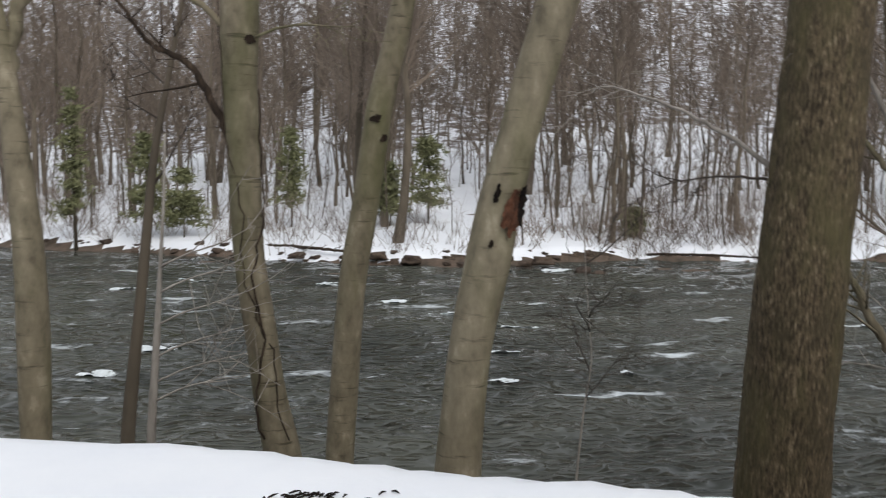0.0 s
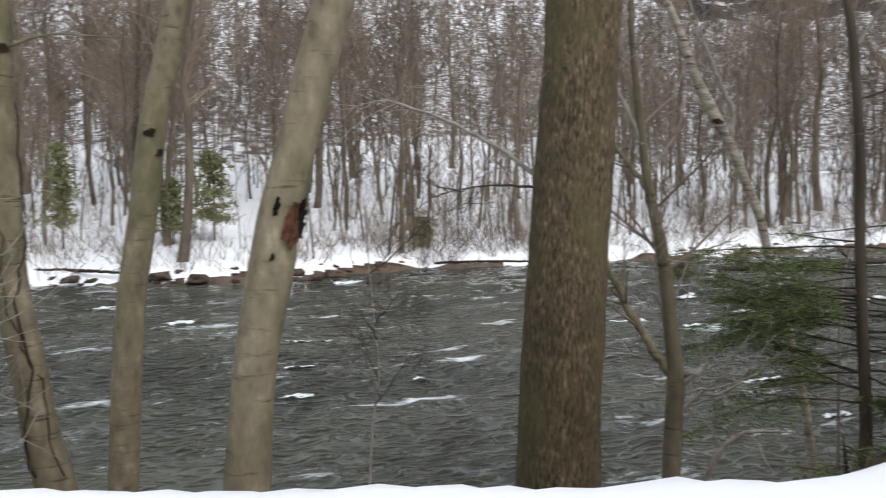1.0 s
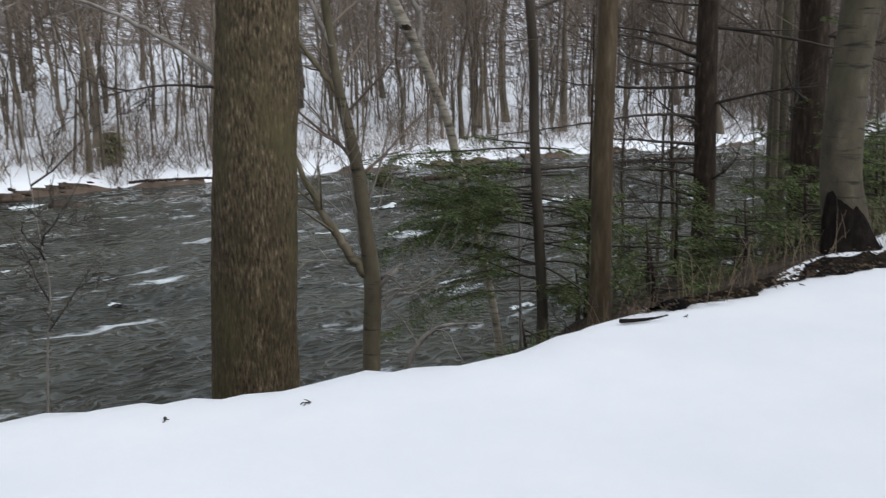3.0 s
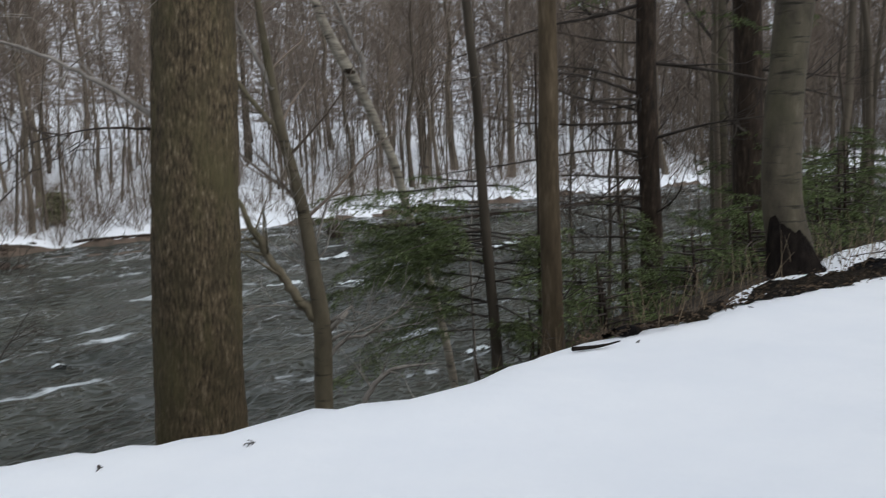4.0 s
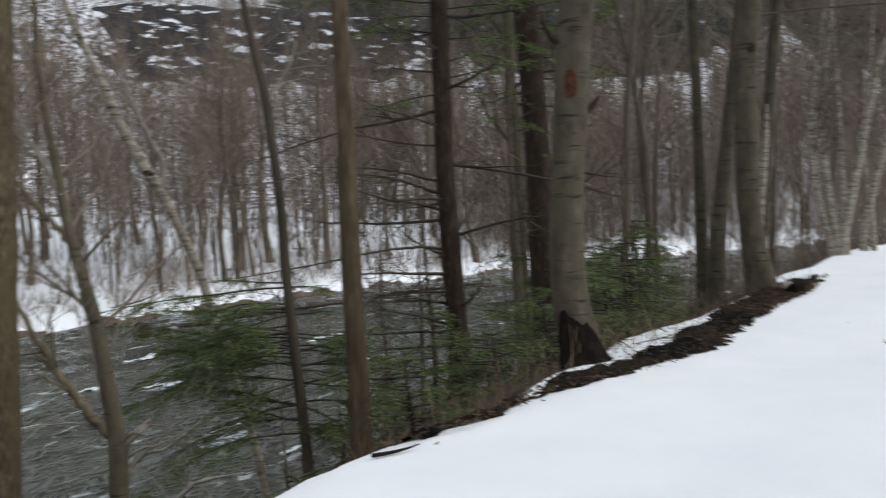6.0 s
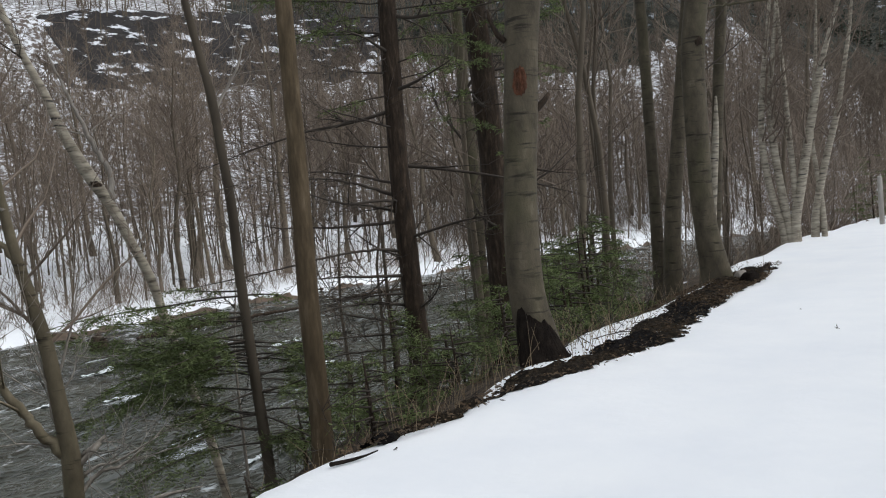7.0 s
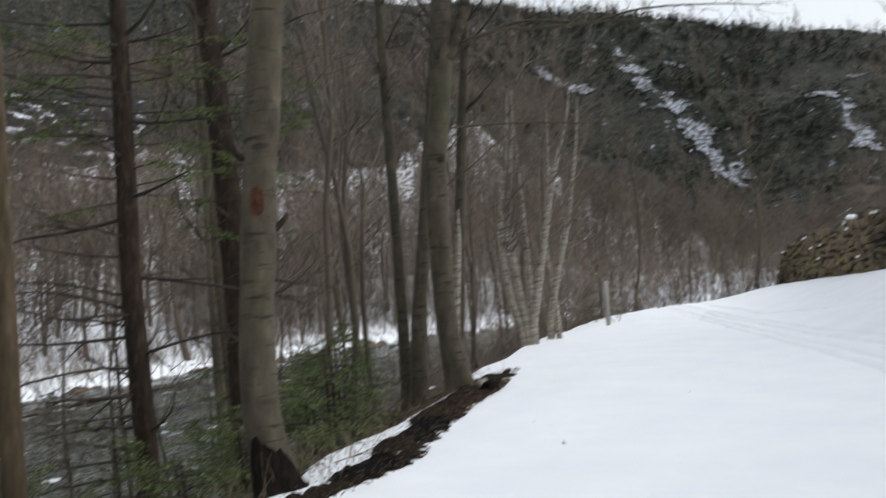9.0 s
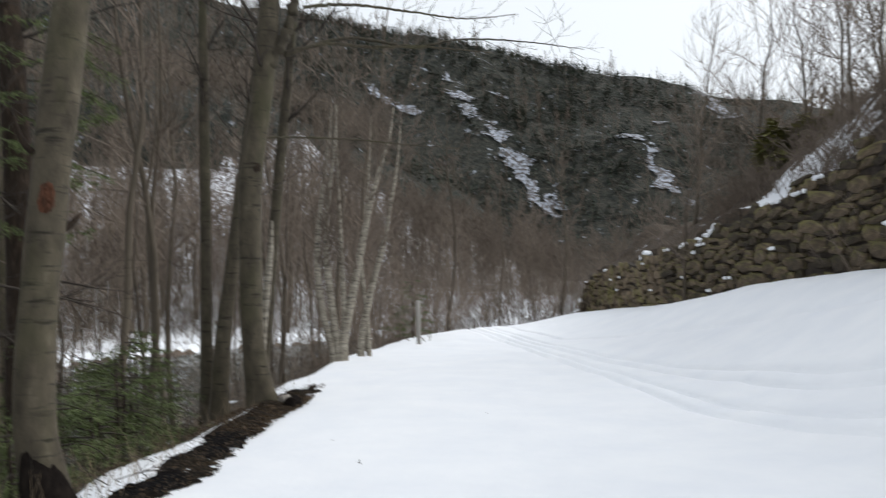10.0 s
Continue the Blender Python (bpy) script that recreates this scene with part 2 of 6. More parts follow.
# ---- geometry helpers ----
class Geo:
    """Gathers tubes and patches into one mesh."""

    def __init__(self):
        self.v, self.f, self.n = [], [], 0

    def add(self, verts, faces):
        self.v.append(np.asarray(verts, float))
        self.f.extend([[i + self.n for i in q] for q in faces])
        self.n += len(verts)

    def tube(self, pts, rad, sides=6, cap=True, rough=0.0, rg=None):
        pts, rad = np.asarray(pts, float), np.asarray(rad, float)
        k = len(pts)
        tan = np.gradient(pts, axis=0)
        tan /= np.linalg.norm(tan, axis=1)[:, None] + 1e-9
        ref = np.array([1.0, 0.02, 0.01]) if abs(tan[0, 0]) < 0.8 else np.array([0.02, 1.0, 0.01])
        a = ref - tan * (tan @ ref)[:, None]
        a /= np.linalg.norm(a, axis=1)[:, None] + 1e-9
        b = np.cross(tan, a)
        th = np.arange(sides) * 2 * np.pi / sides
        r = np.repeat(rad[:, None], sides, 1)
        if rough and rg is not None:
            r = r * (1 + rough * rg.randn(k, sides))
        ring = pts[:, None] + r[..., None] * (np.cos(th)[None, :, None] * a[:, None] + np.sin(th)[None, :, None] * b[:, None])
        faces = []
        for i in range(k - 1):
            for j in range(sides):
                q = (j + 1) % sides
                faces.append([i * sides + j, i * sides + q, (i + 1) * sides + q, (i + 1) * sides + j])
        if cap:
            faces.append(list(range((k - 1) * sides, k * sides)))
            faces.append(list(range(sides - 1, -1, -1)))
        self.add(ring.reshape(-1, 3), faces)

    def arrays(self):
        return (np.concatenate(self.v) if self.v else np.zeros((0, 3))), self.f

    def mesh(self, name, mat, smooth=True, offset=(0, 0, 0)):
        me = bpy.data.meshes.new(name)
        v, f = self.arrays()
        me.from_pydata((v - np.asarray(offset)).tolist(), [], f)
        me.materials.append(mat)
        if smooth:
            me.polygons.foreach_set("use_smooth", [True] * len(me.polygons))
        me.update()
        return me


def part(name, geo, mat, parent, label="", smooth=True):
    """One mesh object under a thing; geo is in the thing's own coordinates."""
    ob = new(name, geo.mesh(name, mat, smooth))
    ob.parent = parent
    if label:
        tagged(ob, label)
    return ob


def thing(name, at, label, category, group="", kind=""):
    ob = new(name)
    ob.location = at
    ob.empty_display_size = 0.2
    return tagged(ob, label, category, group, kind)


def value_noise(x, y, seed=0):
    """Smooth random heights, -1 to 1, one bump a unit."""
    x, y = np.asarray(x, float), np.asarray(y, float)
    xi, yi = np.floor(x).astype(np.int64), np.floor(y).astype(np.int64)
    fx, fy = x - xi, y - yi
    fx, fy = fx * fx * (3 - 2 * fx), fy * fy * (3 - 2 * fy)

    def h(i, j):
        k = (i * 374761393 + j * 668265263 + seed * 69069) & 0xFFFFFFFF
        k = ((k ^ (k >> 13)) * 1274126177) & 0xFFFFFFFF
        return ((k ^ (k >> 16)) & 0xFFFF) / 32767.5 - 1

    return (h(xi, yi) * (1 - fx) + h(xi + 1, yi) * fx) * (1 - fy) + (h(xi, yi + 1) * (1 - fx) + h(xi + 1, yi + 1) * fx) * fy


def fbm(x, y, seed=0, octaves=4):
    return sum(value_noise(x * 2**o, y * 2**o, seed + o) / 2**o for o in range(octaves))


def smooth01(t):
    t = np.clip(t, 0, 1)
    return t * t * (3 - 2 * t)


def side_distance(x, y, line):
    """Signed distance to a polyline: above it (to its left when walked along +x) is positive."""
    best, sign = np.full(np.shape(x), 1e9), np.ones(np.shape(x))
    for (ax, ay), (bx, by) in zip(line[:-1], line[1:]):
        dx, dy = bx - ax, by - ay
        t = np.clip(((x - ax) * dx + (y - ay) * dy) / (dx * dx + dy * dy), 0, 1)
        d = np.hypot(x - ax - t * dx, y - ay - t * dy)
        s = np.where(dx * (y - ay) - dy * (x - ax) >= 0, 1.0, -1.0)
        near = d < best - 1e-9
        best, sign = np.where(near, d, best), np.where(near, s, sign)
    return best * sign


# ---- the lie of the land ----
WATER_Z = -3.4
CREST = [(-320, 120), (-63, 30), (-20, 11), (-4, 5.6), (-1.8, 4.84), (-1.15, 4.78), (-0.55, 4.64), (0.08, 4.42), (0.72, 4.16), (1.48, 3.92), (1.81, 3.77), (2.18, 3.6), (2.6, 3.52), (3.17, 3.3), (3.6, 3.36), (4.2, 3.47), (4.7, 3.49), (5.2, 3.4),
         (6.1, 3.42), (7.0, 3.68), (7.9, 3.74), (9.4, 4.05), (10.5, 3.98), (12.5, 4.1), (14.4, 4.22), (16.4, 4.55), (17.9, 4.8), (20, 4.8), (24.3, 5.1), (31, 5.14), (40, 4.89), (48, 3.0), (53, -1.6), (58, -10), (70, -32), (92, -70), (150, -180)]
FARBANK = [(-310, 180), (-75, 80), (-19, 47.5), (-12, 44.8), (-4, 41), (1, 39.3), (5.4, 39.7), (10.7, 40.9), (16.3, 40.8), (24.5, 40), (30, 41), (36, 41.5), (48, 40), (58, 38.5), (68, 35), (80, 31), (88, 25), (95, 15), (105, 0), (125, -27), (170, -75), (285, -200)]
WALL_LINE = [(-70, -12), (20.25, -7.57), (33.76, -5.81), (47.42, -3.88), (58.91, -2.61), (68.53, -4.08), (79.05, -10.51), (100.78, -34.73)]
RUTS = [[(52.04, 4.69), (27.51, 0.49), (18.2, -1.41), (13.27, -2.54), (10.06, -3.7), (4.18, -6.29)], [(53.28, 4.03), (27.63, -0.31), (18.29, -2.55), (12.81, -4.1), (6.45, -6.61)], [(52.07, 4.4), (27.56, 0.14), (18.28, -1.84), (13.37, -3), (10.19, -4.2), (4.37, -6.84)], [(53.33, 3.68), (27.69, -0.7), (18.38, -3), (12.92, -4.55), (6.62, -7.14)], [(55.74, 3.09), (31.71, -0.97), (25.08, -3.22), (17.43, -5.52), (8.96, -7.62)]]
SLIDES = [([(407, 83), (394, 67), (389, 52)], 4),
          ([(442, 49), (419, 38), (399, 32), (381, 26), (358, 14), (334, 3), (314, -7)], 5),
          ([(395, -32), (387, -35), (361, -43), (333, -49), (318, -56)], 4.6),
          ([(530, -97), (452, -93), (437, -99)], 6),
          ([(411, -54), (416, -62), (414, -69)], 3),
          ([(412, -77), (398, -80)], 3),
          ([(428, 26), (431, 15)], 2),
          ([(539, 5), (493, -22)], 2)]
PROFILE_S = [0, 0.5, 1.2, 4, 11, 23, 41, 70, 105, 135, 151, 232, 349, 488, 813]
PROFILE_Z = [-3.45, -3.05, -2.7, -2.35, -1.8, -0.2, 3.4, 11, 23, 35, 54, 82, 120, 155, 185]


def ground_height(x, y):
    x, y = np.asarray(x, float), np.asarray(y, float)
    dc, df, dw = side_distance(x, y, CREST), side_distance(x, y, FARBANK), -side_distance(x, y, WALL_LINE)
    az, dist = np.degrees(np.arctan2(x, y)), np.hypot(x, y)
    # the road and its rise towards the wall
    rise = np.interp(x, [-36, 13.6, 19.9, 25.8, 33.8, 45.2, 59, 70.5], [1.9, 2.0, 2.0, 1.75, 1.2, 0.85, 0.4, -0.25])
    flat = 0.03 * fbm(x * 0.35, y * 0.5, 3) + 0.006 * fbm(x * 1.6, y * 1.6, 9)
    flat = flat + rise * smooth01((dw + 6.0) / 5.8) ** 1.3 - 0.0103 * np.clip(x - 26, 0, 46)
    for rut in RUTS:
        flat = flat - 0.10 * np.exp(-((side_distance(x, y, rut) + 0.12 * fbm(x * 0.3, y * 0.3, 77)) / 0.075) ** 2) * smooth01((x - 5) / 4.5)
    flat = flat - 0.03 * smooth01((dc + 0.3) / 0.5)
    # above the wall
    up = np.interp(x, [-46, 13.6, 20.2, 24.7, 29.2, 33.8, 38.3, 43, 53, 82], [9, 8, 5.6, 4.6, 3.9, 3.5, 2.6, 2.2, 2.3, 5])
    back = rise + 2.35 + up * smooth01((dw - 0.3) / 4.8) + 0.10 * np.clip(dw - 8, 0, 200) + 0.45 * fbm(x * 0.3, y * 0.3, 21, 5)
    near = np.where(dw > 0.42, back, flat)
    first = np.interp(x, [3.5, 6.9], [0.75, 0.40])
    bank = flat - first * np.clip(dc, 0, 2.8) - 0.95 * np.clip(dc - 2.8, 0, 30) + 0.12 * fbm(x * 0.8, y * 0.8, 5) * smooth01(dc / 1.0)
    z = np.where(dc > 0, np.maximum(bank, -4.6), near)
    # far side
    wob = df + 0.35 * fbm(x * 0.4, y * 0.4, 31)
    rising = np.interp(wob, PROFILE_S, PROFILE_Z)
    amount = np.interp(az, [-45, -11, 63, 70, 75, 79, 84.6, 90.2, 95, 108], [0.9, 1, 1, 0.97, 0.9, 0.80, 0.62, 0.24, 0.05, 0.0])
    hill = np.where(rising > 0, rising * amount, rising)
    hill = hill + np.clip(df - 6, 0, 70) / 70 * 1.6 * fbm(x * 0.04, y * 0.045, 41) * amount
    tan_up = np.interp(az, [40.7, 57.9, 62.6, 65.3, 69.7, 75, 78.2, 82.6, 86.3, 90.5, 95.3, 98.8, 103.5, 105.5, 111, 127],
                       [0.45, 0.41, 0.377, 0.354, 0.336, 0.311, 0.293, 0.288, 0.28, 0.257, 0.248, 0.234, 0.212, 0.202, 0.165, 0.138])
    high = smooth01((dist - 203) / 290) * np.where(az > 40, 1, 0)
    mount = np.where(high > 0, np.minimum(dist, 546) * tan_up * high + 8 * fbm(x * 0.014, y * 0.014, 51) * smooth01((dist - 267) / 140), -9)
    on_side = smooth01((az - 96.6) / 6) * np.where((az < 153) & (dw > 0), 1, 0)
    side = np.where(on_side > 0, np.clip(dist - 72, 0, 150) * 0.276 * on_side, -9)
    far = np.maximum(hill, mount)
    z = np.where(df > -3, np.maximum(z, far), z)
    return np.where((dw > 2), np.maximum(z, np.maximum(mount, side)), z)


def on_slide(x, y):
    return np.min([np.abs(side_distance(x, y, s)) - w for s, w in SLIDES], axis=0) < -1.2


def spaced(*runs):
    """Coordinates in runs of (start, end, step)."""
    out = []
    for a, b, s in runs:
        out += list(np.arange(a, b - 1e-6, s))
    return np.array(out + [runs[-1][1]])


def build_ground():
    xs = spaced((-330, -60, 20), (-60, -30, 2.0), (-30, -24, 0.6), (-24, -8, 0.3), (-8, 19, 0.2), (19, 46, 0.3), (46, 58, 0.5), (58, 128, 1.5), (128, 290, 6), (290, 490, 4), (490, 720, 12))
    ys = spaced((-330, -150, 13), (-150, -60, 4), (-60, -13, 1.5), (-13, -8.5, 0.3), (-8.5, 1.0, 0.06), (1.0, 7.5, 0.12), (7.5, 12, 0.4), (12, 28, 1.5), (28, 33, 0.4), (33, 45, 0.2), (45, 50, 0.5), (50, 70, 1.5), (70, 140, 3), (140, 540, 10))
    X, Y = np.meshgrid(xs, ys)
    Z = ground_height(X, Y)
    nx, ny = len(xs), len(ys)
    i = (np.arange(ny - 1)[:, None] * nx + np.arange(nx - 1)[None]).ravel()
    faces = np.stack([i, i + 1, i + nx + 1, i + nx], 1)
    me = bpy.data.meshes.new("ground")
    me.from_pydata(np.stack([X, Y, Z], -1).reshape(-1, 3).tolist(), [], faces.tolist())
    for m in (SNOW, BANK, RIVERBED, FOREST_SNOW, HILL_SNOW, MOUNTAIN, CLIFF):
        me.materials.append(m)
    cx, cy = (X[:-1, :-1] + X[1:, 1:]).ravel() / 2, (Y[:-1, :-1] + Y[1:, 1:]).ravel() / 2
    cz = (Z[:-1, :-1] + Z[1:, 1:]).ravel() / 2
    dc, df, dw = side_distance(cx, cy, CREST), side_distance(cx, cy, FARBANK), -side_distance(cx, cy, WALL_LINE)
    slot = np.zeros(len(cx), int)
    slot[(dc > 0.12)] = 1
    slot[(dc > 1) & (cz < -3.1)] = 2
    az = np.degrees(np.arctan2(cx, cy))
    slot[(df > 0.30 + 0.25 * fbm(cx * 0.5, cy * 0.5, 14, 1))] = 3
    slot[(df > 40 + 12 * fbm(cx * 0.04, cy * 0.04, 16))] = 4
    slot[(np.hypot(cx, cy) > 250 - 29 * smooth01((75 - az) / 9)) & (az > 42.4)] = 5
    slot[(df > 131 + 6 * fbm(cx * 0.045, cy * 0.045, 15)) & (df < 155) & (az > 32) & (az < 52.7)] = 6
    slot[(dw > 0.3)] = 3
    slot[(dw > 0.3) & (dw < 0.9 + 0.6 * fbm(cx * 0.5, cy * 0.5, 18)) & (cx > 21.9)] = 1
    slot[(dw > 0.3) & (cx > 32 + 3 * fbm(cy * 0.3, cx * 0.1, 19))] = 1
    slot[(dw > 0.3) & (dw < 9) & (cx > 15) & (fbm(cx * 0.8, cy * 0.8, 23, 4) > 0.10)] = 1
    slot[(dw > 12) & (cx > 29)] = 4
    me.polygons.foreach_set("material_index", slot)
    me.polygons.foreach_set("use_smooth", [True] * len(me.polygons))
    me.update()
    tagged(new("ground", me), "snow-covered road, river banks and wooded hillsides", "ground", kind="structure")


build_ground()


def snow_slides():
    """Ragged strips of snow in the gullies of the mountain."""
    for k, (line, half) in enumerate(SLIDES):
        line = np.array(line, float)
        d = np.concatenate([[0], np.cumsum(np.linalg.norm(np.diff(line, axis=0), axis=1))])
        s, c = np.arange(-3, d[-1] + 3, 0.7), np.arange(-half * 2.2, half * 2.2, 0.6)
        px, py = np.interp(s, d, line[:, 0]), np.interp(s, d, line[:, 1])
        hx, hy = np.gradient(px) + 1e-6, np.gradient(py)
        ln = np.hypot(hx, hy)
        X, Y = px[:, None] - (hy / ln)[:, None] * c[None], py[:, None] + (hx / ln)[:, None] * c[None]
        Z = ground_height(X, Y) + 1.0
        edge = 1 - np.abs(c)[None] / half - np.clip(np.abs(s / d[-1] - 0.5) * 2 - 0.8, 0, 1)[:, None] * 2
        keep = edge + 0.9 * fbm(X * 0.12, Y * 0.12, 96 + k, 4) + 0.6 * fbm(X * 0.5, Y * 0.5, 97, 3) > 0.35
        n = len(c)
        i = (np.arange(len(s) - 1)[:, None] * n + np.arange(n - 1)[None])[keep[:-1, :-1] & keep[1:, 1:]]
        me = bpy.data.meshes.new("snow_slide")
        me.from_pydata(np.stack([X, Y, Z], -1).reshape(-1, 3).tolist(), [], np.stack([i, i + n, i + n + 1, i + 1], 1).tolist())
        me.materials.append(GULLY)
        tagged(new("snow_slide", me), "ragged strip of snow in a mountain gully", "snow", kind="stuff")


snow_slides()


def white_water(spots):
    """Broken foam where the river runs over stones."""
    for k, (x, y, wide) in enumerate(spots):
        xs, ys = np.arange(-wide, wide, 0.035), np.arange(-wide * 0.45, wide * 0.45, 0.035)
        X, Y = np.meshgrid(xs, ys)
        keep = 1 - (X / wide) ** 2 - (Y / (wide * 0.36)) ** 2 + 0.9 * fbm(X * 2.5 + 9 * k, Y * 6, 98, 4) > 0.45
        X, Y = X + x, Y + y
        Z = wave_height(X, Y) + 0.025 + 0.035 * fbm(X * 5, Y * 8, 99, 3)
        n = len(xs)
        i = (np.arange(len(ys) - 1)[:, None] * n + np.arange(n - 1)[None])[keep[:-1, :-1]]
        me = bpy.data.meshes.new("white_water")
        me.from_pydata(np.stack([X, Y, Z], -1).reshape(-1, 3).tolist(), [], np.stack([i, i + 1, i + n + 1, i + n], 1).tolist())
        me.materials.append(FOAM)
        me.polygons.foreach_set("use_smooth", [True] * len(me.polygons))
        tagged(new("white_water", me), "broken white foam on the dark river", "foam", kind="stuff")


def wave_height(X, Y):
    u = X * 0.9 + 0.15 * Y
    return WATER_Z + 0.09 * fbm(u * 0.35, Y * 0.7, 61, 2) + 0.10 * (0.6 - np.abs(fbm(u * 0.8, Y * 1.5, 63, 3)))


def build_water():
    xs = spaced((-140, -30, 2.0), (-30, 52, 0.25), (52, 104, 0.9), (104, 230, 3))
    ys = spaced((-150, -20, 4.0), (-20, 6, 1.0), (6, 24, 0.16), (24, 43, 0.28), (43, 90, 2.0))
    X, Y = np.meshgrid(xs, ys)
    Z = wave_height(X, Y)
    nx, ny = len(xs), len(ys)
    i = (np.arange(ny - 1)[:, None] * nx + np.arange(nx - 1)[None])
    ok = (side_distance(X[:-1, :-1], Y[:-1, :-1], CREST) > 2.0) & (side_distance(X[:-1, :-1], Y[:-1, :-1], FARBANK) < 3.0)
    i = i[ok]
    me = bpy.data.meshes.new("water")
    me.from_pydata(np.stack([X, Y, Z], -1).reshape(-1, 3).tolist(), [], np.stack([i, i + 1, i + nx + 1, i + nx], 1).tolist())
    me.materials.append(WATER)
    me.polygons.foreach_set("use_smooth", [True] * len(me.polygons))
    me.update()
    tagged(new("water", me), "dark grey-green river with ripples and white water", "river", kind="structure")


build_water()
white_water([(2.17, 26.83, 0.75), (4.06, 24.87, 0.75), (0.34, 29.42, 0.9), (3.26, 21.21, 0.5), (2.74, 18.34, 0.4), (-9.32, 32.37, 0.9), (-6.29, 19.4, 0.5), (-5.66, 22.13, 0.6), (-2.01, 33.77, 0.8), (7.75, 37.37, 0.9), (5.04, 28.28, 0.6), (5.77, 19.28, 0.3),
             (-7.47, 34.96, 0.9), (13.31, 16.51, 0.6), (14.61, 24.55, 0.8), (12.62, 13.42, 0.45), (15.68, 22.8, 0.5), (18.72, 28.24, 0.8), (25.56, 25.56, 1.0), (31.98, 23.97, 0.9), (38.56, 21.49, 1.0), (21.92, 19.92, 0.6)])


# ---- trees ----
def grow(geo, rg, p, d, length, r, segs=4, sides=4, lift=0.15, wiggle=0.12, kids=0, kid_len=0.5, kid_sides=3, spread=0.8, level=1):
    """A branch that wanders and bears twigs; returns its points."""
    pts, rad, q, dd = [np.array(p, float)], [r], np.array(p, float), np.array(d, float)
    for i in range(segs):
        dd = dd + wiggle * rg.randn(3) + (0, 0, lift / segs * 2)
        dd = dd / np.linalg.norm(dd)
        q = q + dd * length / segs
        pts.append(q.copy())
        rad.append(max(r * (1 - (i + 1) / (segs + 0.4)), 0.0025))
    geo.tube(pts, rad, sides, cap=False)
    for _ in range(kids):
        k = 1 + rg.randint(segs)
        t = rg.rand()
        base = pts[k - 1] * (1 - t) + pts[k] * t
        ax = pts[k] - pts[k - 1]
        ax = ax / np.linalg.norm(ax)
        o = rg.randn(3)
        o = o - ax * (o @ ax)
        o = o / np.linalg.norm(o)
        kd = ax * 0.75 + o * spread
        kd = kd / np.linalg.norm(kd)
        if level > 1:
            grow(geo, rg, base, kd, length * kid_len * (0.6 + 0.6 * rg.rand()), rad[k] * 0.7, max(segs - 1, 2), kid_sides, lift, wiggle, max(kids - 1, 2), 0.5, 3, spread, level - 1)
        else:
            grow(geo, rg, base, kd, length * kid_len * (0.6 + 0.6 * rg.rand()), max(rad[k] * 0.55, 0.004), 2, kid_sides, lift, wiggle, 0)
    return pts


def blade(geo, rg, q, e, w):
    """A single slender twig, bent once."""
    x = np.cross(e, rg.randn(3))
    x = x / (np.linalg.norm(x) + 1e-6) * w
    k = q + e * 0.5 + rg.randn(3) * 0.06 * np.linalg.norm(e)
    geo.add([q - x, q + x, k + x * 0.7, k - x * 0.7, q + e + (0, 0, 0.12 * np.linalg.norm(e))], [[0, 1, 2, 3], [3, 2, 4]])


def wood_tree(seed, height, r, first=0.4, branches=22, kids=7, sides=6, lean=0.12, reach=0.36, width=0.012):
    """Arrays of a bare forest tree that stands at the origin: trunk and crown of rising boughs with twigs."""
    rg = np.random.RandomState(seed)
    trunk, crown = Geo(), Geo()
    k = 9
    pts = np.zeros((k, 3))
    pts[:, 2] = np.linspace(-0.5, height, k)
    pts[:, :2] = np.cumsum(rg.randn(k, 2) * lean * height / k * 0.9, axis=0)
    pts[:, :2] -= pts[0, :2]
    rad = r * np.linspace(1.1, 0.12, k) ** 0.9
    rad[0] *= 1.25
    trunk.tube(pts, rad, sides)
    for i in range(branches):
        t = first + (0.97 - first) * (i + rg.rand()) / branches
        p = np.array([np.interp(t * height, pts[:, 2], pts[:, c]) for c in range(3)])
        a = rg.rand() * 6.283
        d = np.array([math.cos(a), math.sin(a), rg.uniform(0.4, 1.5)])
        d = d / np.linalg.norm(d)
        ln = height * reach * (1.15 - 0.75 * t) * (0.5 + 0.8 * rg.rand())
        q, bp = p.copy(), [p]
        for _ in range(3):
            d = d + rg.randn(3) * 0.22 + (0, 0, 0.16)
            d = d / np.linalg.norm(d)
            q = q + d * ln / 3
            bp.append(q.copy())
        br = max(r * 0.34 * (1.1 - t), 0.010)
        crown.tube(bp, [br, br * 0.75, br * 0.5, 0.004], 3, cap=False)
        for _ in range(kids):
            m = rg.randint(3)
            o = bp[m] + (bp[m + 1] - bp[m]) * rg.rand()
            e = (bp[m + 1] - bp[m]) / np.linalg.norm(bp[m + 1] - bp[m]) + rg.randn(3) * 0.55 + (0, 0, 0.35)
            blade(crown, rg, o, e / np.linalg.norm(e) * ln * rg.uniform(0.25, 0.6), width)
    return trunk, crown


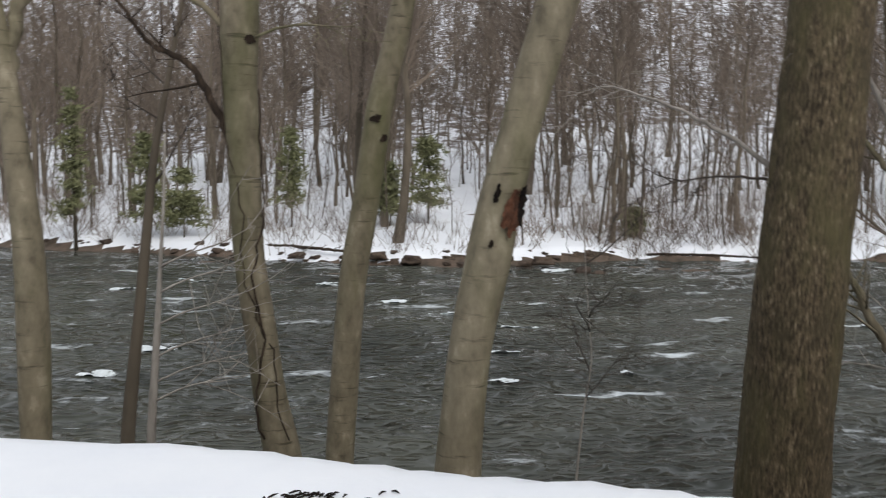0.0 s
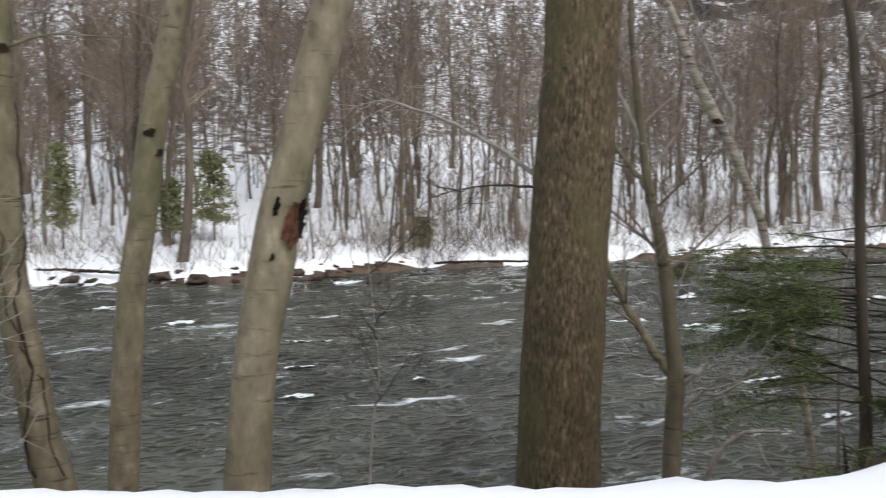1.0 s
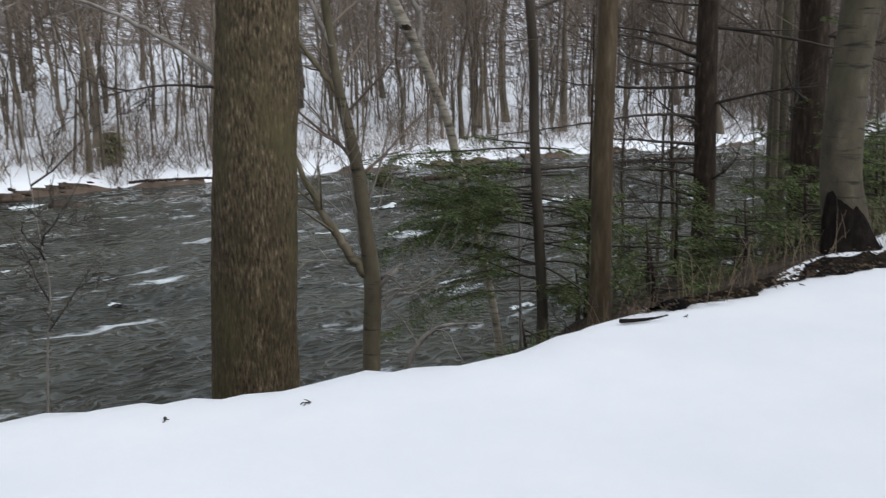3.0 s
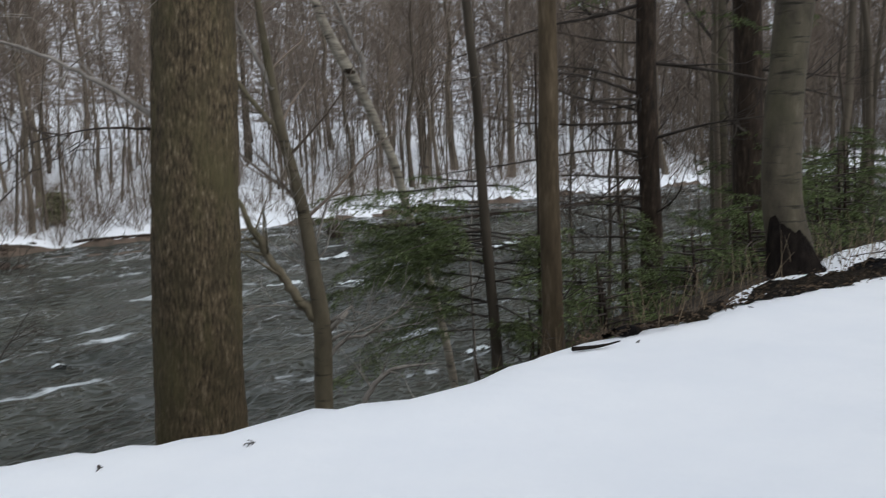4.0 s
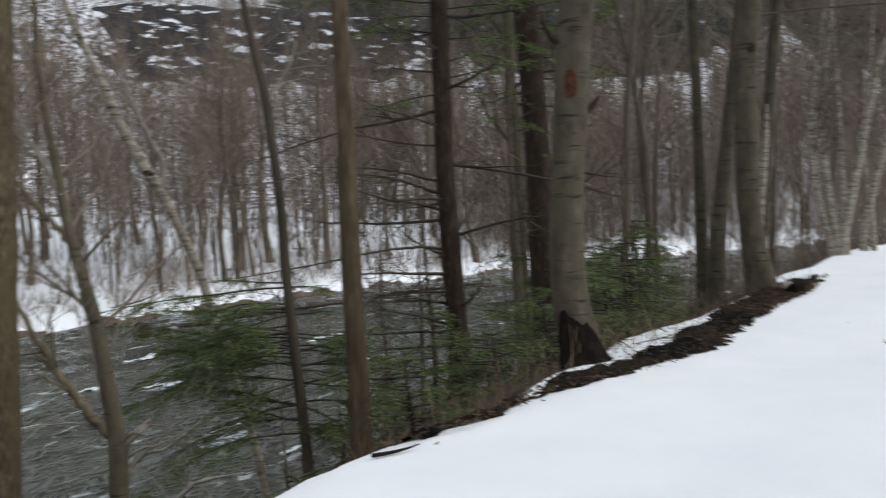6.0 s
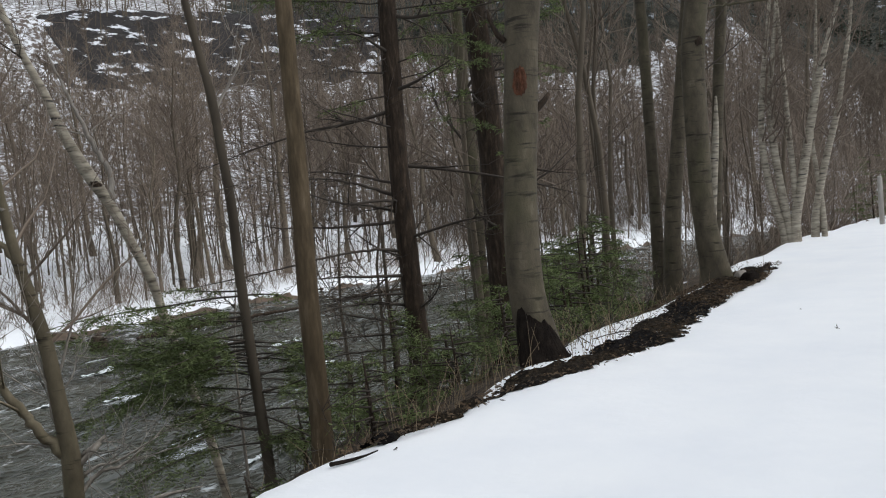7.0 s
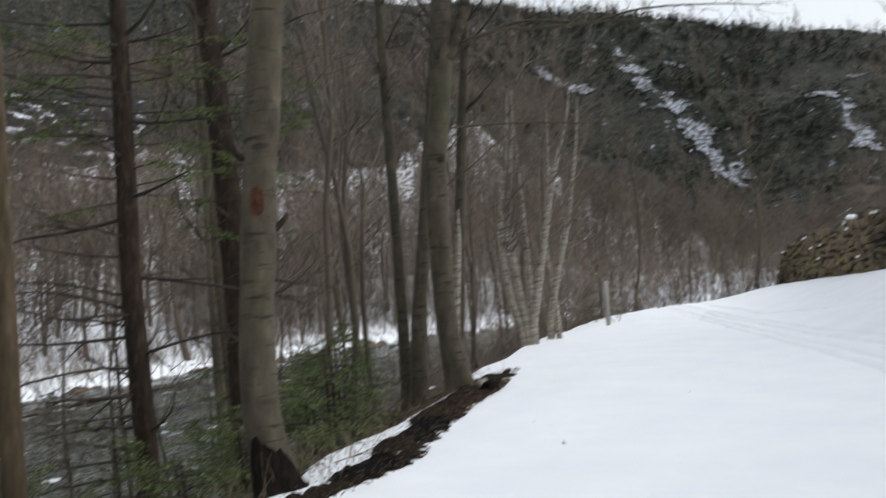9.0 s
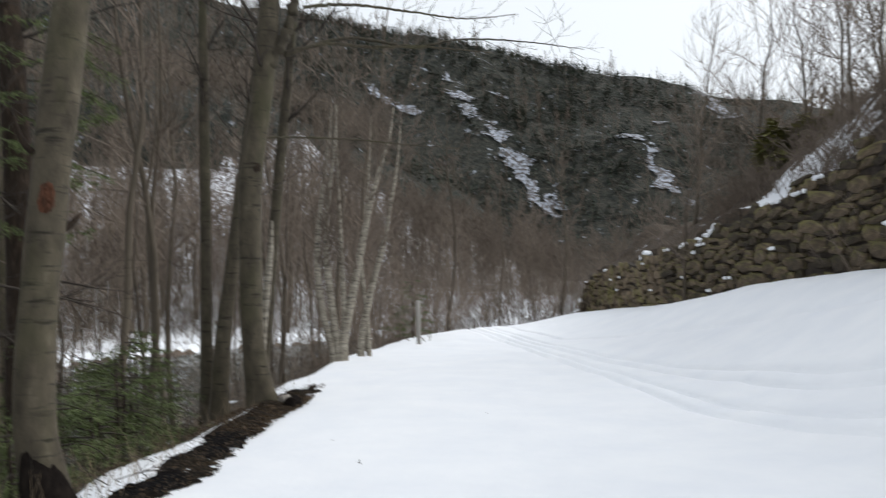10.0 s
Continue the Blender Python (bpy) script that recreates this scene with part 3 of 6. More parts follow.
def joined(name, protos, places, mats, label, category):
    """Many trees in one object of kind stuff: places are rows of x, y, z, turn, size."""
    for slot, mat in enumerate(mats):
        vs, fs, n = [], [], 0
        flat = []
        for pr in protos:
            v, f = pr[slot].arrays()
            flat.append((v, [np.array([q for q in f if len(q) == 4], int).reshape(-1, 4), [q for q in f if len(q) != 4]]))
        for i, (x, y, z, turn, size) in enumerate(places):
            v, (quads, rest) = flat[i % len(flat)]
            c, s = math.cos(turn) * size, math.sin(turn) * size
            vs.append(v @ np.array([[c, s, 0], [-s, c, 0], [0, 0, size]]) + (x, y, z))
            fs += (quads + n).tolist()
            fs += [[k + n for k in q] for q in rest]
            n += len(v)
        me = bpy.data.meshes.new(name)
        me.from_pydata(np.concatenate(vs).tolist(), [], fs)
        me.materials.append(mat)
        me.update()
        ob = new(name, me)
        if slot == 0:
            top = tagged(ob, label, category, kind="stuff")
        else:
            ob.parent = top
    return top


def scatter(seed, count, inside, box):
    """Random ground places in box for which inside(x, y, df, dc, dw) holds."""
    rg = np.random.RandomState(seed)
    out = []
    while len(out) < count:
        x, y = rg.uniform(box[0], box[1], 4000), rg.uniform(box[2], box[3], 4000)
        df, dc, dw = side_distance(x, y, FARBANK), side_distance(x, y, CREST), -side_distance(x, y, WALL_LINE)
        keep = inside(x, y, df, dc, dw, rg.rand(4000))
        z = ground_height(x[keep], y[keep])
        out += list(zip(x[keep], y[keep], z, rg.rand(keep.sum()) * 6.283, rg.uniform(0.65, 1.2, keep.sum())))
    return out[:count]


def in_view(x, y):
    az = np.degrees(np.arctan2(x, y))
    return (az > -26.5) & (az < 116)


def hill_tree(seed, height, r, branches, twigs, wide=0.02):
    """Arrays of a lighter tree for the slopes: trunk, and a crown of boughs with single twigs."""
    rg = np.random.RandomState(seed)
    trunk, crown = Geo(), Geo()
    top = np.array([rg.randn() * 0.9, rg.randn() * 0.9, height])
    trunk.tube([(0, 0, -0.8), top * 0.45 + rg.randn(3) * (0.4, 0.4, 0), top], [r * 1.1, r * 0.75, 0.02], 4, cap=False)
    for i in range(branches):
        t = 0.28 + 0.68 * (i + rg.rand()) / branches
        p = top * t
        a = rg.rand() * 6.283
        d = np.array([math.cos(a), math.sin(a), 0.6 + 1.2 * rg.rand()])
        pts = [p]
        ln = height * 0.24 * (1.2 - 0.7 * t) * (0.6 + 0.7 * rg.rand())
        for k in range(2):
            d = d / np.linalg.norm(d) + rg.randn(3) * 0.12
            pts.append(pts[-1] + d * ln / 2)
        x = np.cross(d, rg.randn(3))
        x = x / (np.linalg.norm(x) + 1e-6)
        crown.add([p - x * r * 0.3, p + x * r * 0.3, pts[1] + x * r * 0.2, pts[1] - x * r * 0.2, pts[2]], [[0, 1, 2, 3], [3, 2, 4]])
        for _ in range(twigs):
            k = rg.rand()
            q = pts[1] * (1 - k) + pts[2] * k if rg.rand() < 0.65 else pts[0] * (1 - k) + pts[1] * k
            e = d / np.linalg.norm(d) + rg.randn(3) * 0.6 + (0, 0, 0.4)
            e = e / np.linalg.norm(e) * ln * rg.uniform(0.25, 0.6)
            w = np.cross(e, rg.randn(3))
            w = w / (np.linalg.norm(w) + 1e-6) * wide
            crown.add([q - w, q + w, q + e], [[0, 1, 2]])
    return trunk, crown


def shrub(seed, height, stems, twigs):
    """Arrays of a bare many-stemmed bush."""
    rg = np.random.RandomState(seed)
    a, b = Geo(), Geo()
    for _ in range(stems):
        d = np.array([rg.randn() * 0.45, rg.randn() * 0.45, 1.0])
        p0 = np.array([rg.randn() * 0.12 * height, rg.randn() * 0.12 * height, -0.1])
        ln = height * rg.uniform(0.5, 1.1)
        p1 = p0 + d * ln * 0.5
        p2 = p1 + (d + rg.randn(3) * 0.3) * ln * 0.5
        a.tube([p0, p1, p2], [0.014, 0.010, 0.004], 3, cap=False)
        for _ in range(twigs):
            q = p1 + (p2 - p1) * rg.rand()
            e = (d + rg.randn(3) * 0.8) * ln * 0.22
            w = np.cross(e, rg.randn(3))
            w = w / (np.linalg.norm(w) + 1e-6) * 0.007
            b.add([q - w, q + w, q + e], [[0, 1, 2]])
    return a, b


def far_woods():
    protos = [wood_tree(100 + i, h, r, f, b, k) for i, (h, r, f, b, k) in enumerate(
        [(14, 0.14, 0.40, 38, 15), (16, 0.20, 0.42, 40, 15), (12, 0.09, 0.36, 32, 14), (15, 0.12, 0.44, 36, 15), (9, 0.05, 0.28, 28, 12), (12, 0.10, 0.38, 34, 14), (6, 0.032, 0.2, 22, 10), (17, 0.25, 0.42, 42, 16), (8, 0.045, 0.25, 26, 12), (5, 0.026, 0.12, 20, 9), (11, 0.085, 0.42, 16, 7), (8, 0.05, 0.35, 14, 6), (9.5, 0.065, 0.45, 15, 7), (6, 0.035, 0.3, 12, 6)])]
    made = []
    for trunk, crown in protos:
        made.append((trunk.mesh("trunk", FARBARK), crown.mesh("crown", TWIG, False)))

    def stand(spots, label, group, kinds):
        for i, (x, y, z, turn, size) in enumerate(spots):
            tm, cm = made[kinds[i % len(kinds)]]
            t = new("bare_tree")
            tagged(t, label, "tree", group)
            t.matrix_basis = pose(x, y, z, random.uniform(-3, 3), random.uniform(-3, 3), math.degrees(turn)) @ Matrix.Scale(size, 4)
            for nm, me in (("trunk", tm), ("crown", cm)):
                o = new(nm, me)
                o.parent = t

    # the rows nearest the water, one by one
    stand(scatter(7, 185, lambda x, y, df, dc, dw, q: (df > 1.6) & (df < 30) & in_view(x, y) & (q < np.where(df < 6, 0.55, 1.0)) & (x > -30) & (x < 104), (-30, 104, -10, 80)),
          "slender bare grey-brown woodland tree standing in snow", "woods across the river", (0, 1, 2, 3, 4, 5, 6, 7, 8, 9))
    # the bank below the road further on
    stand(scatter(17, 66, lambda x, y, df, dc, dw, q: (dc > 0.5) & (dc < 9) & (x > 17.5) & (q < np.where(x < 26, 0.25, 1.0)), (17.5, 72, -15, 20))
          + scatter(18, 16, lambda x, y, df, dc, dw, q: (dc > 1.8) & (dc < 6.5) & (y > 0.42 * x), (12, 20, 4.5, 12)),
          "young bare brown tree on the steep river bank", "trees below the road", (10, 11, 12, 10, 13, 11, 12, 13))
    more = scatter(27, 165, lambda x, y, df, dc, dw, q: (df > 5) & (df < 32) & in_view(x, y) & (x > -32) & (x < 110), (-32, 110, -10, 82))
    joined("bank_woods", protos[:10], more, (FARBARK, TWIG), "close-set bare saplings and trees across the river", "woods")
    # the slopes behind
    thin = [hill_tree(200 + i, h, r, 20, 15, 0.042) for i, (h, r) in enumerate([(12, 0.13), (13, 0.15), (10, 0.10), (9, 0.08), (12, 0.11), (7, 0.06)])]
    slope = scatter(8, 1350, lambda x, y, df, dc, dw, q: (df > 28) & (df < 174) & in_view(x, y) & (np.hypot(x, y) < 267) & ~((df > 100) & (df < 133) & (np.degrees(np.arctan2(x, y)) > 32) & (np.degrees(np.arctan2(x, y)) < 43) & (q > 0.3)), (-110, 267, -40, 220))
    slope += scatter(43, 145, lambda x, y, df, dc, dw, q: (df > 12) & (df < 80) & (np.degrees(np.arctan2(x, y)) > -26.5) & (np.degrees(np.arctan2(x, y)) < 16.6), (-60, 45, 45, 130))
    slope += scatter(38, 560, lambda x, y, df, dc, dw, q: (df > 20) & (np.degrees(np.arctan2(x, y)) > 45.9) & (np.degrees(np.arctan2(x, y)) < 92.3) & (np.hypot(x, y) < 232) & (q < 87 / np.hypot(x, y) * np.where(np.degrees(np.arctan2(x, y)) < 72, 0.4, 1.0)), (46, 232, -15, 175))
    joined("hillside_woods", thin, slope, (FARBARK, TWIG), "dense bare brown woods on the snowy slope", "woods")
    young = [hill_tree(230 + i, h, r, 15, 10, 0.014) for i, (h, r) in enumerate([(6, 0.045), (8, 0.06), (4.5, 0.035), (9, 0.08), (3.5, 0.03)])]
    front = scatter(39, 170, lambda x, y, df, dc, dw, q: (df > 1.0) & (df < 24) & in_view(x, y) & (x > 4) & (x < 52), (4, 52, 24, 70))
    front += scatter(44, 90, lambda x, y, df, dc, dw, q: (df > 3.0) & (df < 26) & in_view(x, y) & (x > -34) & (x < 4), (-34, 4, 38, 84))
    front += scatter(40, 260, lambda x, y, df, dc, dw, q: (df > 2.0) & (df < 34) & (x > 42) & in_view(x, y) & (x < 134), (42, 134, -15, 78))
    joined("bank_saplings", young, front, (FARBARK, TWIG), "thin bare saplings crowding the far bank", "saplings")
    bare = [hill_tree(300 + i, h, 0.16, 10, 7, 0.10) for i, h in enumerate([11, 13, 10, 12])]
    high = scatter(45, 750, lambda x, y, df, dc, dw, q: (np.hypot(x, y) > 203) & (np.hypot(x, y) < 488) & (np.degrees(np.arctan2(x, y)) > 49.3) & (np.degrees(np.arctan2(x, y)) < 80.3) & ~on_slide(x, y), (120, 488, 40, 330))
    high += scatter(9, 1650, lambda x, y, df, dc, dw, q: (df > 128) & (np.hypot(x, y) > 174) & (np.hypot(x, y) < 500) & (np.degrees(np.arctan2(x, y)) > 27.8) & (np.degrees(np.arctan2(x, y)) < 107) & ~on_slide(x, y) & ~((np.degrees(np.arctan2(x, y)) > 82) & (np.hypot(x, y) > 308) & (q > 0.25))
                   & (q < 255 / np.hypot(x, y) * np.where(np.degrees(np.arctan2(x, y)) > 80, 0.35, 1.0)) & ~((np.degrees(np.arctan2(x, y)) < 52.7) & (df < 155)), (70, 500, -150, 450))
    joined("high_woods", bare, high, (FARBARK, TWIG), "bare brown trees high on the hill", "woods")
    east = scatter(19, 420, lambda x, y, df, dc, dw, q: (dw > 4) & (np.hypot(x, y) > 84) & (np.hypot(x, y) < 198) & (np.degrees(np.arctan2(x, y)) > 92.3) & (np.degrees(np.arctan2(x, y)) < 113), (40, 198, -90, -3))
    joined("roadside_woods", bare, east, (FARBARK, TWIG), "bare brown woods rising beyond the stone wall", "woods")
    tall = [shrub(520 + i, h, 10, 7) for i, h in enumerate([3.2, 4.2, 2.6])]
    edge = scatter(29, 420, lambda x, y, df, dc, dw, q: (dc > 0.1) & (dc < 8) & (x > 21) & (q < np.where(x < 30, 0.25, 1.0)), (21, 77, -30, 20))
    joined("roadside_scrub", tall, edge, (TWIG, TWIG), "reddish brown bare scrub below the road", "scrub")
    valley = scatter(30, 420, lambda x, y, df, dc, dw, q: (df > 4) & (df < 60) & (np.degrees(np.arctan2(x, y)) > 69) & (np.degrees(np.arctan2(x, y)) < 93) & (q < 60 / np.hypot(x, y)), (60, 190, -12, 60))
    joined("valley_scrub", [shrub(540 + i, h, 12, 9) for i, h in enumerate([4.0, 5.2, 3.2])], valley, (TWIG, TWIG), "dense reddish brown thicket down the valley", "scrub")
    thicket = scatter(31, 330, lambda x, y, df, dc, dw, q: (df > 7) & (df < 48) & (np.degrees(np.arctan2(x, y)) > 54) & (np.degrees(np.arctan2(x, y)) < 70) & (q < 55 / np.hypot(x, y)), (38, 130, 20, 90))
    joined("slope_thicket", [shrub(550 + i, h, 12, 9) for i, h in enumerate([4.4, 5.6, 3.4])], thicket, (FARBARK, TWIG), "tangled brown thicket on the slope across the river", "scrub")
    bush = [shrub(500 + i, h, 7, 6) for i, h in enumerate([1.4, 2.0, 0.9, 2.6, 0.7])]
    scrub = scatter(20, 640, lambda x, y, df, dc, dw, q: (df > 0.8) & (df < 16) & in_view(x, y) & (q < np.where(fbm(x * 0.15, y * 0.15, 88, 2) > 0.0, 1.0, 0.2)), (-32, 99, -10, 72))
    scrub += scatter(42, 330, lambda x, y, df, dc, dw, q: (df > 0.4) & (df < 5.5) & in_view(x, y) & (x > -26) & (x < 70), (-26, 70, 15, 60))
    scrub += scatter(41, 110, lambda x, y, df, dc, dw, q: (df > 0.3) & (df < 7) & (x > 10) & (x < 22), (10, 22, 34, 52))
    joined("river_scrub", bush, scrub, (TWIG, TWIG), "bare brown scrub along the snowy far bank", "scrub")


far_woods()


def spruce(seed, height, width, layers, twigs, clear=0.12, taper=1.0, fine=1.0):
    """Arrays of a far conifer: trunk and shaggy crown, from the height share clear upwards."""
    rg = np.random.RandomState(seed)
    trunk, crown = Geo(), Geo()
    trunk.tube([(0, 0, -0.4), (0, 0, height * 0.5), (0, 0, height)], [height * 0.014, height * 0.009, 0.01], 5)
    for i in range(layers):
        t = (i + 0.5) / layers
        z = height * (clear + (0.98 - clear) * t)
        bulk = (1.06 - t) * taper + (1 - taper) * (0.35 + math.sin(math.pi * min(t + 0.1, 1)) * 0.75)
        for j in range(twigs):
            a = rg.rand() * 6.283
            ln = width * bulk * (0.4 + 0.75 * rg.rand())
            w = ln * rg.uniform(0.12, 0.30) * fine
            c, s = math.cos(a), math.sin(a)
            zz = z + height / layers * rg.uniform(-0.8, 0.8)
            drop = ln * rg.uniform(-0.25, 0.45)
            crown.add([(c * ln * 0.15, s * ln * 0.15, zz), (c * ln * 0.6 - s * w, s * ln * 0.6 + c * w, zz - drop * 0.5), (c * ln, s * ln, zz - drop), (c * ln * 0.6 + s * w, s * ln * 0.6 - c * w, zz - drop * 0.65)], [[0, 1, 2, 3]])
    return trunk, crown


def mountain_woods():
    protos = [spruce(400 + i, h, w, 4, 6, 0.1, 0.25) for i, (h, w) in enumerate([(5, 2.2), (6.5, 2.6), (4, 2.2), (5.5, 2.8)])]
    spots = scatter(10, 3100, lambda x, y, df, dc, dw, q: (np.hypot(x, y) > 273) & (np.hypot(x, y) < 552) & (np.degrees(np.arctan2(x, y)) > 54.5) & (np.degrees(np.arctan2(x, y)) < 106)
                    & ~on_slide(x, y) & (q < np.where(fbm(x * 0.02, y * 0.02, 71) > -0.1, 1.0, 0.25) * np.where(np.degrees(np.arctan2(x, y)) < 73.4, 0.35, 1.0)), (110, 560, -180, 320))
    joined("mountain_evergreens", protos, spots, (FARBARK, FARNEEDLE), "dark evergreen forest on the far mountain", "forest")


mountain_woods()


# ---- trees along the near bank ----
def curve_points(ctrl, radii, step):
    """Resample a bottom-to-top line smoothly."""
    ctrl, radii = np.array(ctrl, float), np.array(radii, float)
    s = np.concatenate([[0], np.cumsum(np.linalg.norm(np.diff(ctrl, axis=0), axis=1))])
    m = np.gradient(ctrl, s, axis=0)
    u = np.linspace(0, s[-1], max(int(s[-1] / step), 4))
    k = np.clip(np.searchsorted(s, u, side="right") - 1, 0, len(s) - 2)
    h = (s[k + 1] - s[k])[:, None]
    t = ((u - s[k])[:, None]) / h
    p = (2 * t**3 - 3 * t**2 + 1) * ctrl[k] + (t**3 - 2 * t**2 + t) * h * m[k] + (-2 * t**3 + 3 * t**2) * ctrl[k + 1] + (t**3 - t**2) * h * m[k + 1]
    return p, np.interp(u, s, radii)


class Stem:
    """A near tree: the thing, its base, and the line and girth of its trunk in its own coordinates."""

    def __init__(self, thing_ob, base, line, girth, mat):
        self.thing, self.base, self.line, self.girth, self.mat = thing_ob, base, line, girth, mat

    def at(self, z):
        """Centre and radius at a height of the world."""
        zz = self.line[:, 2] + self.base[2]
        return np.array([np.interp(z, zz, self.line[:, c]) for c in range(3)]), float(np.interp(z, zz, self.girth))


def bank_tree(name, label, ctrl, radii, mat, seed, top=9.0, sides=20, step=0.10, rough=0.014, crown_from=None, branches=10, twig=DARKTWIG, flare=1.25, ridges=0.0, reach=1.0):
    """A tree by its line from low to high; it is carried down into the ground and up to its top."""
    ctrl, radii = [np.array(c, float) for c in ctrl], list(radii)
    gz = float(ground_height(ctrl[0][0], ctrl[0][1]))
    if gz - 0.1 < ctrl[0][2]:
        d = (ctrl[0] - ctrl[1]) / np.linalg.norm(ctrl[0] - ctrl[1])
        drop = ctrl[0][2] - gz + 0.35
        ctrl = [ctrl[0] + np.array([d[0] * drop * 0.25, d[1] * drop * 0.25, -drop])] + ctrl
        radii = [radii[0] * 1.06] + radii
    d = ctrl[-1] - ctrl[-2]
    d = d / np.linalg.norm(d)
    extra = max(top - ctrl[-1][2], 1.0)
    hi = ctrl[-1] + d * extra * 0.5
    hi2 = hi + (d * 0.6 + np.array([0, 0, 0.4])) * extra * 0.5
    ctrl, radii = ctrl + [hi, hi2], radii + [radii[-1] * 0.75, max(radii[-1] * 0.3, 0.01)]
    base = np.array(ctrl[0])
    rg = np.random.RandomState(seed)
    p, r = curve_points(ctrl, radii, step)
    z0 = max(gz, base[2])
    th = np.arange(sides) * 2 * np.pi / sides
    t = thing(name, tuple(base), label, "tree")
    g = Geo()
    g.tube(p - base, r, sides)
    v = g.v[0].reshape(len(p), sides, 3)
    c = (p - base)[:, None]
    bump = rough * 1.8 * fbm(np.cos(th)[None] * 1.3 + 40 * seed, np.sin(th)[None] * 1.3 + p[:, 2:3] * 1.9, seed, 3)
    toes = 0.6 + 0.5 * np.cos(th * (3 + seed % 3) + seed)[None]
    bump = bump + (flare - 1) * toes * np.exp(-np.clip(p[:, 2:3] - z0, 0, 9) / 0.2)
    if ridges:
        wav = fbm(np.cos(th)[None] * 2 + seed, np.sin(th)[None] * 2 + p[:, 2:3] * 1.3, seed + 4, 2)
        bump = bump + ridges * np.abs(value_noise(th[None] * sides / 12.0 + 1.2 * wav, p[:, 2:3] * 3.0 + np.zeros_like(th)[None], seed + 2)) - ridges * 0.4
    g.v[0] = (c + (v - c) * (1 + bump[..., None])).reshape(-1, 3)
    part("trunk", g, mat, t)
    if branches:
        cr = Geo()
        lo = crown_from if crown_from is not None else top * 0.55
        for i in range(branches):
            z = lo + (top - lo) * (i + rg.rand()) / branches
            k = int(np.argmin(np.abs(p[:, 2] - z)))
            a = rg.rand() * 6.283
            dd = np.array([math.cos(a), math.sin(a), 0.5 + 0.5 * rg.rand()])
            grow(cr, rg, p[k] - base, dd / np.linalg.norm(dd), (0.9 + 1.6 * rg.rand()) * reach, max(min(r[k] * 0.35, 0.035), 0.008), 5, 4, 0.2, 0.13, 5, 0.45, 3, 0.8, 2)
        part("crown", cr, twig, t)
    return Stem(t, base, p - base, r, mat)


def limb(stem, ctrl, radii, seed, twigs=4, mat=None, name="limb", label="", sides=10):
    """A limb by its line in the world, with some side twigs."""
    rg = np.random.RandomState(seed)
    p, r = curve_points(ctrl, radii, 0.06)
    r = r * (1 + 0.06 * rg.randn(len(r)))
    p = p + 0.25 * r[:, None] * rg.randn(*p.shape)
    g = Geo()
    g.tube(p - stem.base, r, sides)
    for _ in range(twigs):
        k = rg.randint(len(p) // 3, len(p) - 1)
        ax = p[min(k + 1, len(p) - 1)] - p[k - 1]
        ax = ax / np.linalg.norm(ax)
        dd = ax * 0.8 + rg.randn(3) * 0.5
        grow(g, rg, p[k] - stem.base, dd / np.linalg.norm(dd), rg.uniform(0.3, 0.9), max(r[k] * 0.4, 0.005), 4, 4, 0.1, 0.14, 3, 0.5, 3)
    return part(name, g, mat or stem.mat, stem.thing, label)


def wound(stem, name, label, mat, z_lo, z_hi, toward, half, seed, proud=0.004, ragged=0.3, sink=0.0, skirt=0.0):
    """A ragged patch on the trunk, round the compass angle toward (radians from +x)."""
    rg = np.random.RandomState(seed)
    n, m = 30, 26 + int(16 * max(half - 1, 0))
    g, idx, verts = Geo(), {}, []
    for i in range(n + 1):
        z = z_lo + (z_hi - z_lo) * i / n
        c, r = stem.at(z)
        for j in range(m + 1):
            a = (j / m * 2 - 1) * half
            u, w = i / n * 2 - 1, j / m * 2 - 1
            edge = 1 - (u * u + w * w) + ragged * float(fbm(np.array(u * 2.2 + seed), np.array(w * 2.2 * max(1.0, half * 0.55)), seed, 3))
            idx[i, j] = (len(verts), edge)
            deep = proud + 0.5 * sink * float(fbm(np.array(u * 3.1 + seed), np.array(w * 3.1), seed + 1, 2)) + 0.003 * rg.randn()
            rr = r * 1.05 + deep + skirt * math.exp(-max(z + 0.15, 0) / 0.14) * (0.7 + 0.3 * math.cos(3 * a))
            verts.append((c[0] + rr * math.cos(toward + a), c[1] + rr * math.sin(toward + a), c[2]))
    faces = []
    for i in range(n):
        for j in range(m):
            q = [idx[i, j], idx[i, j + 1], idx[i + 1, j + 1], idx[i + 1, j]]
            if min(e for _, e in q) > 0:
                faces.append([k for k, _ in q])
    g.add(verts, faces)
    return part(name, g, mat, stem.thing, label)


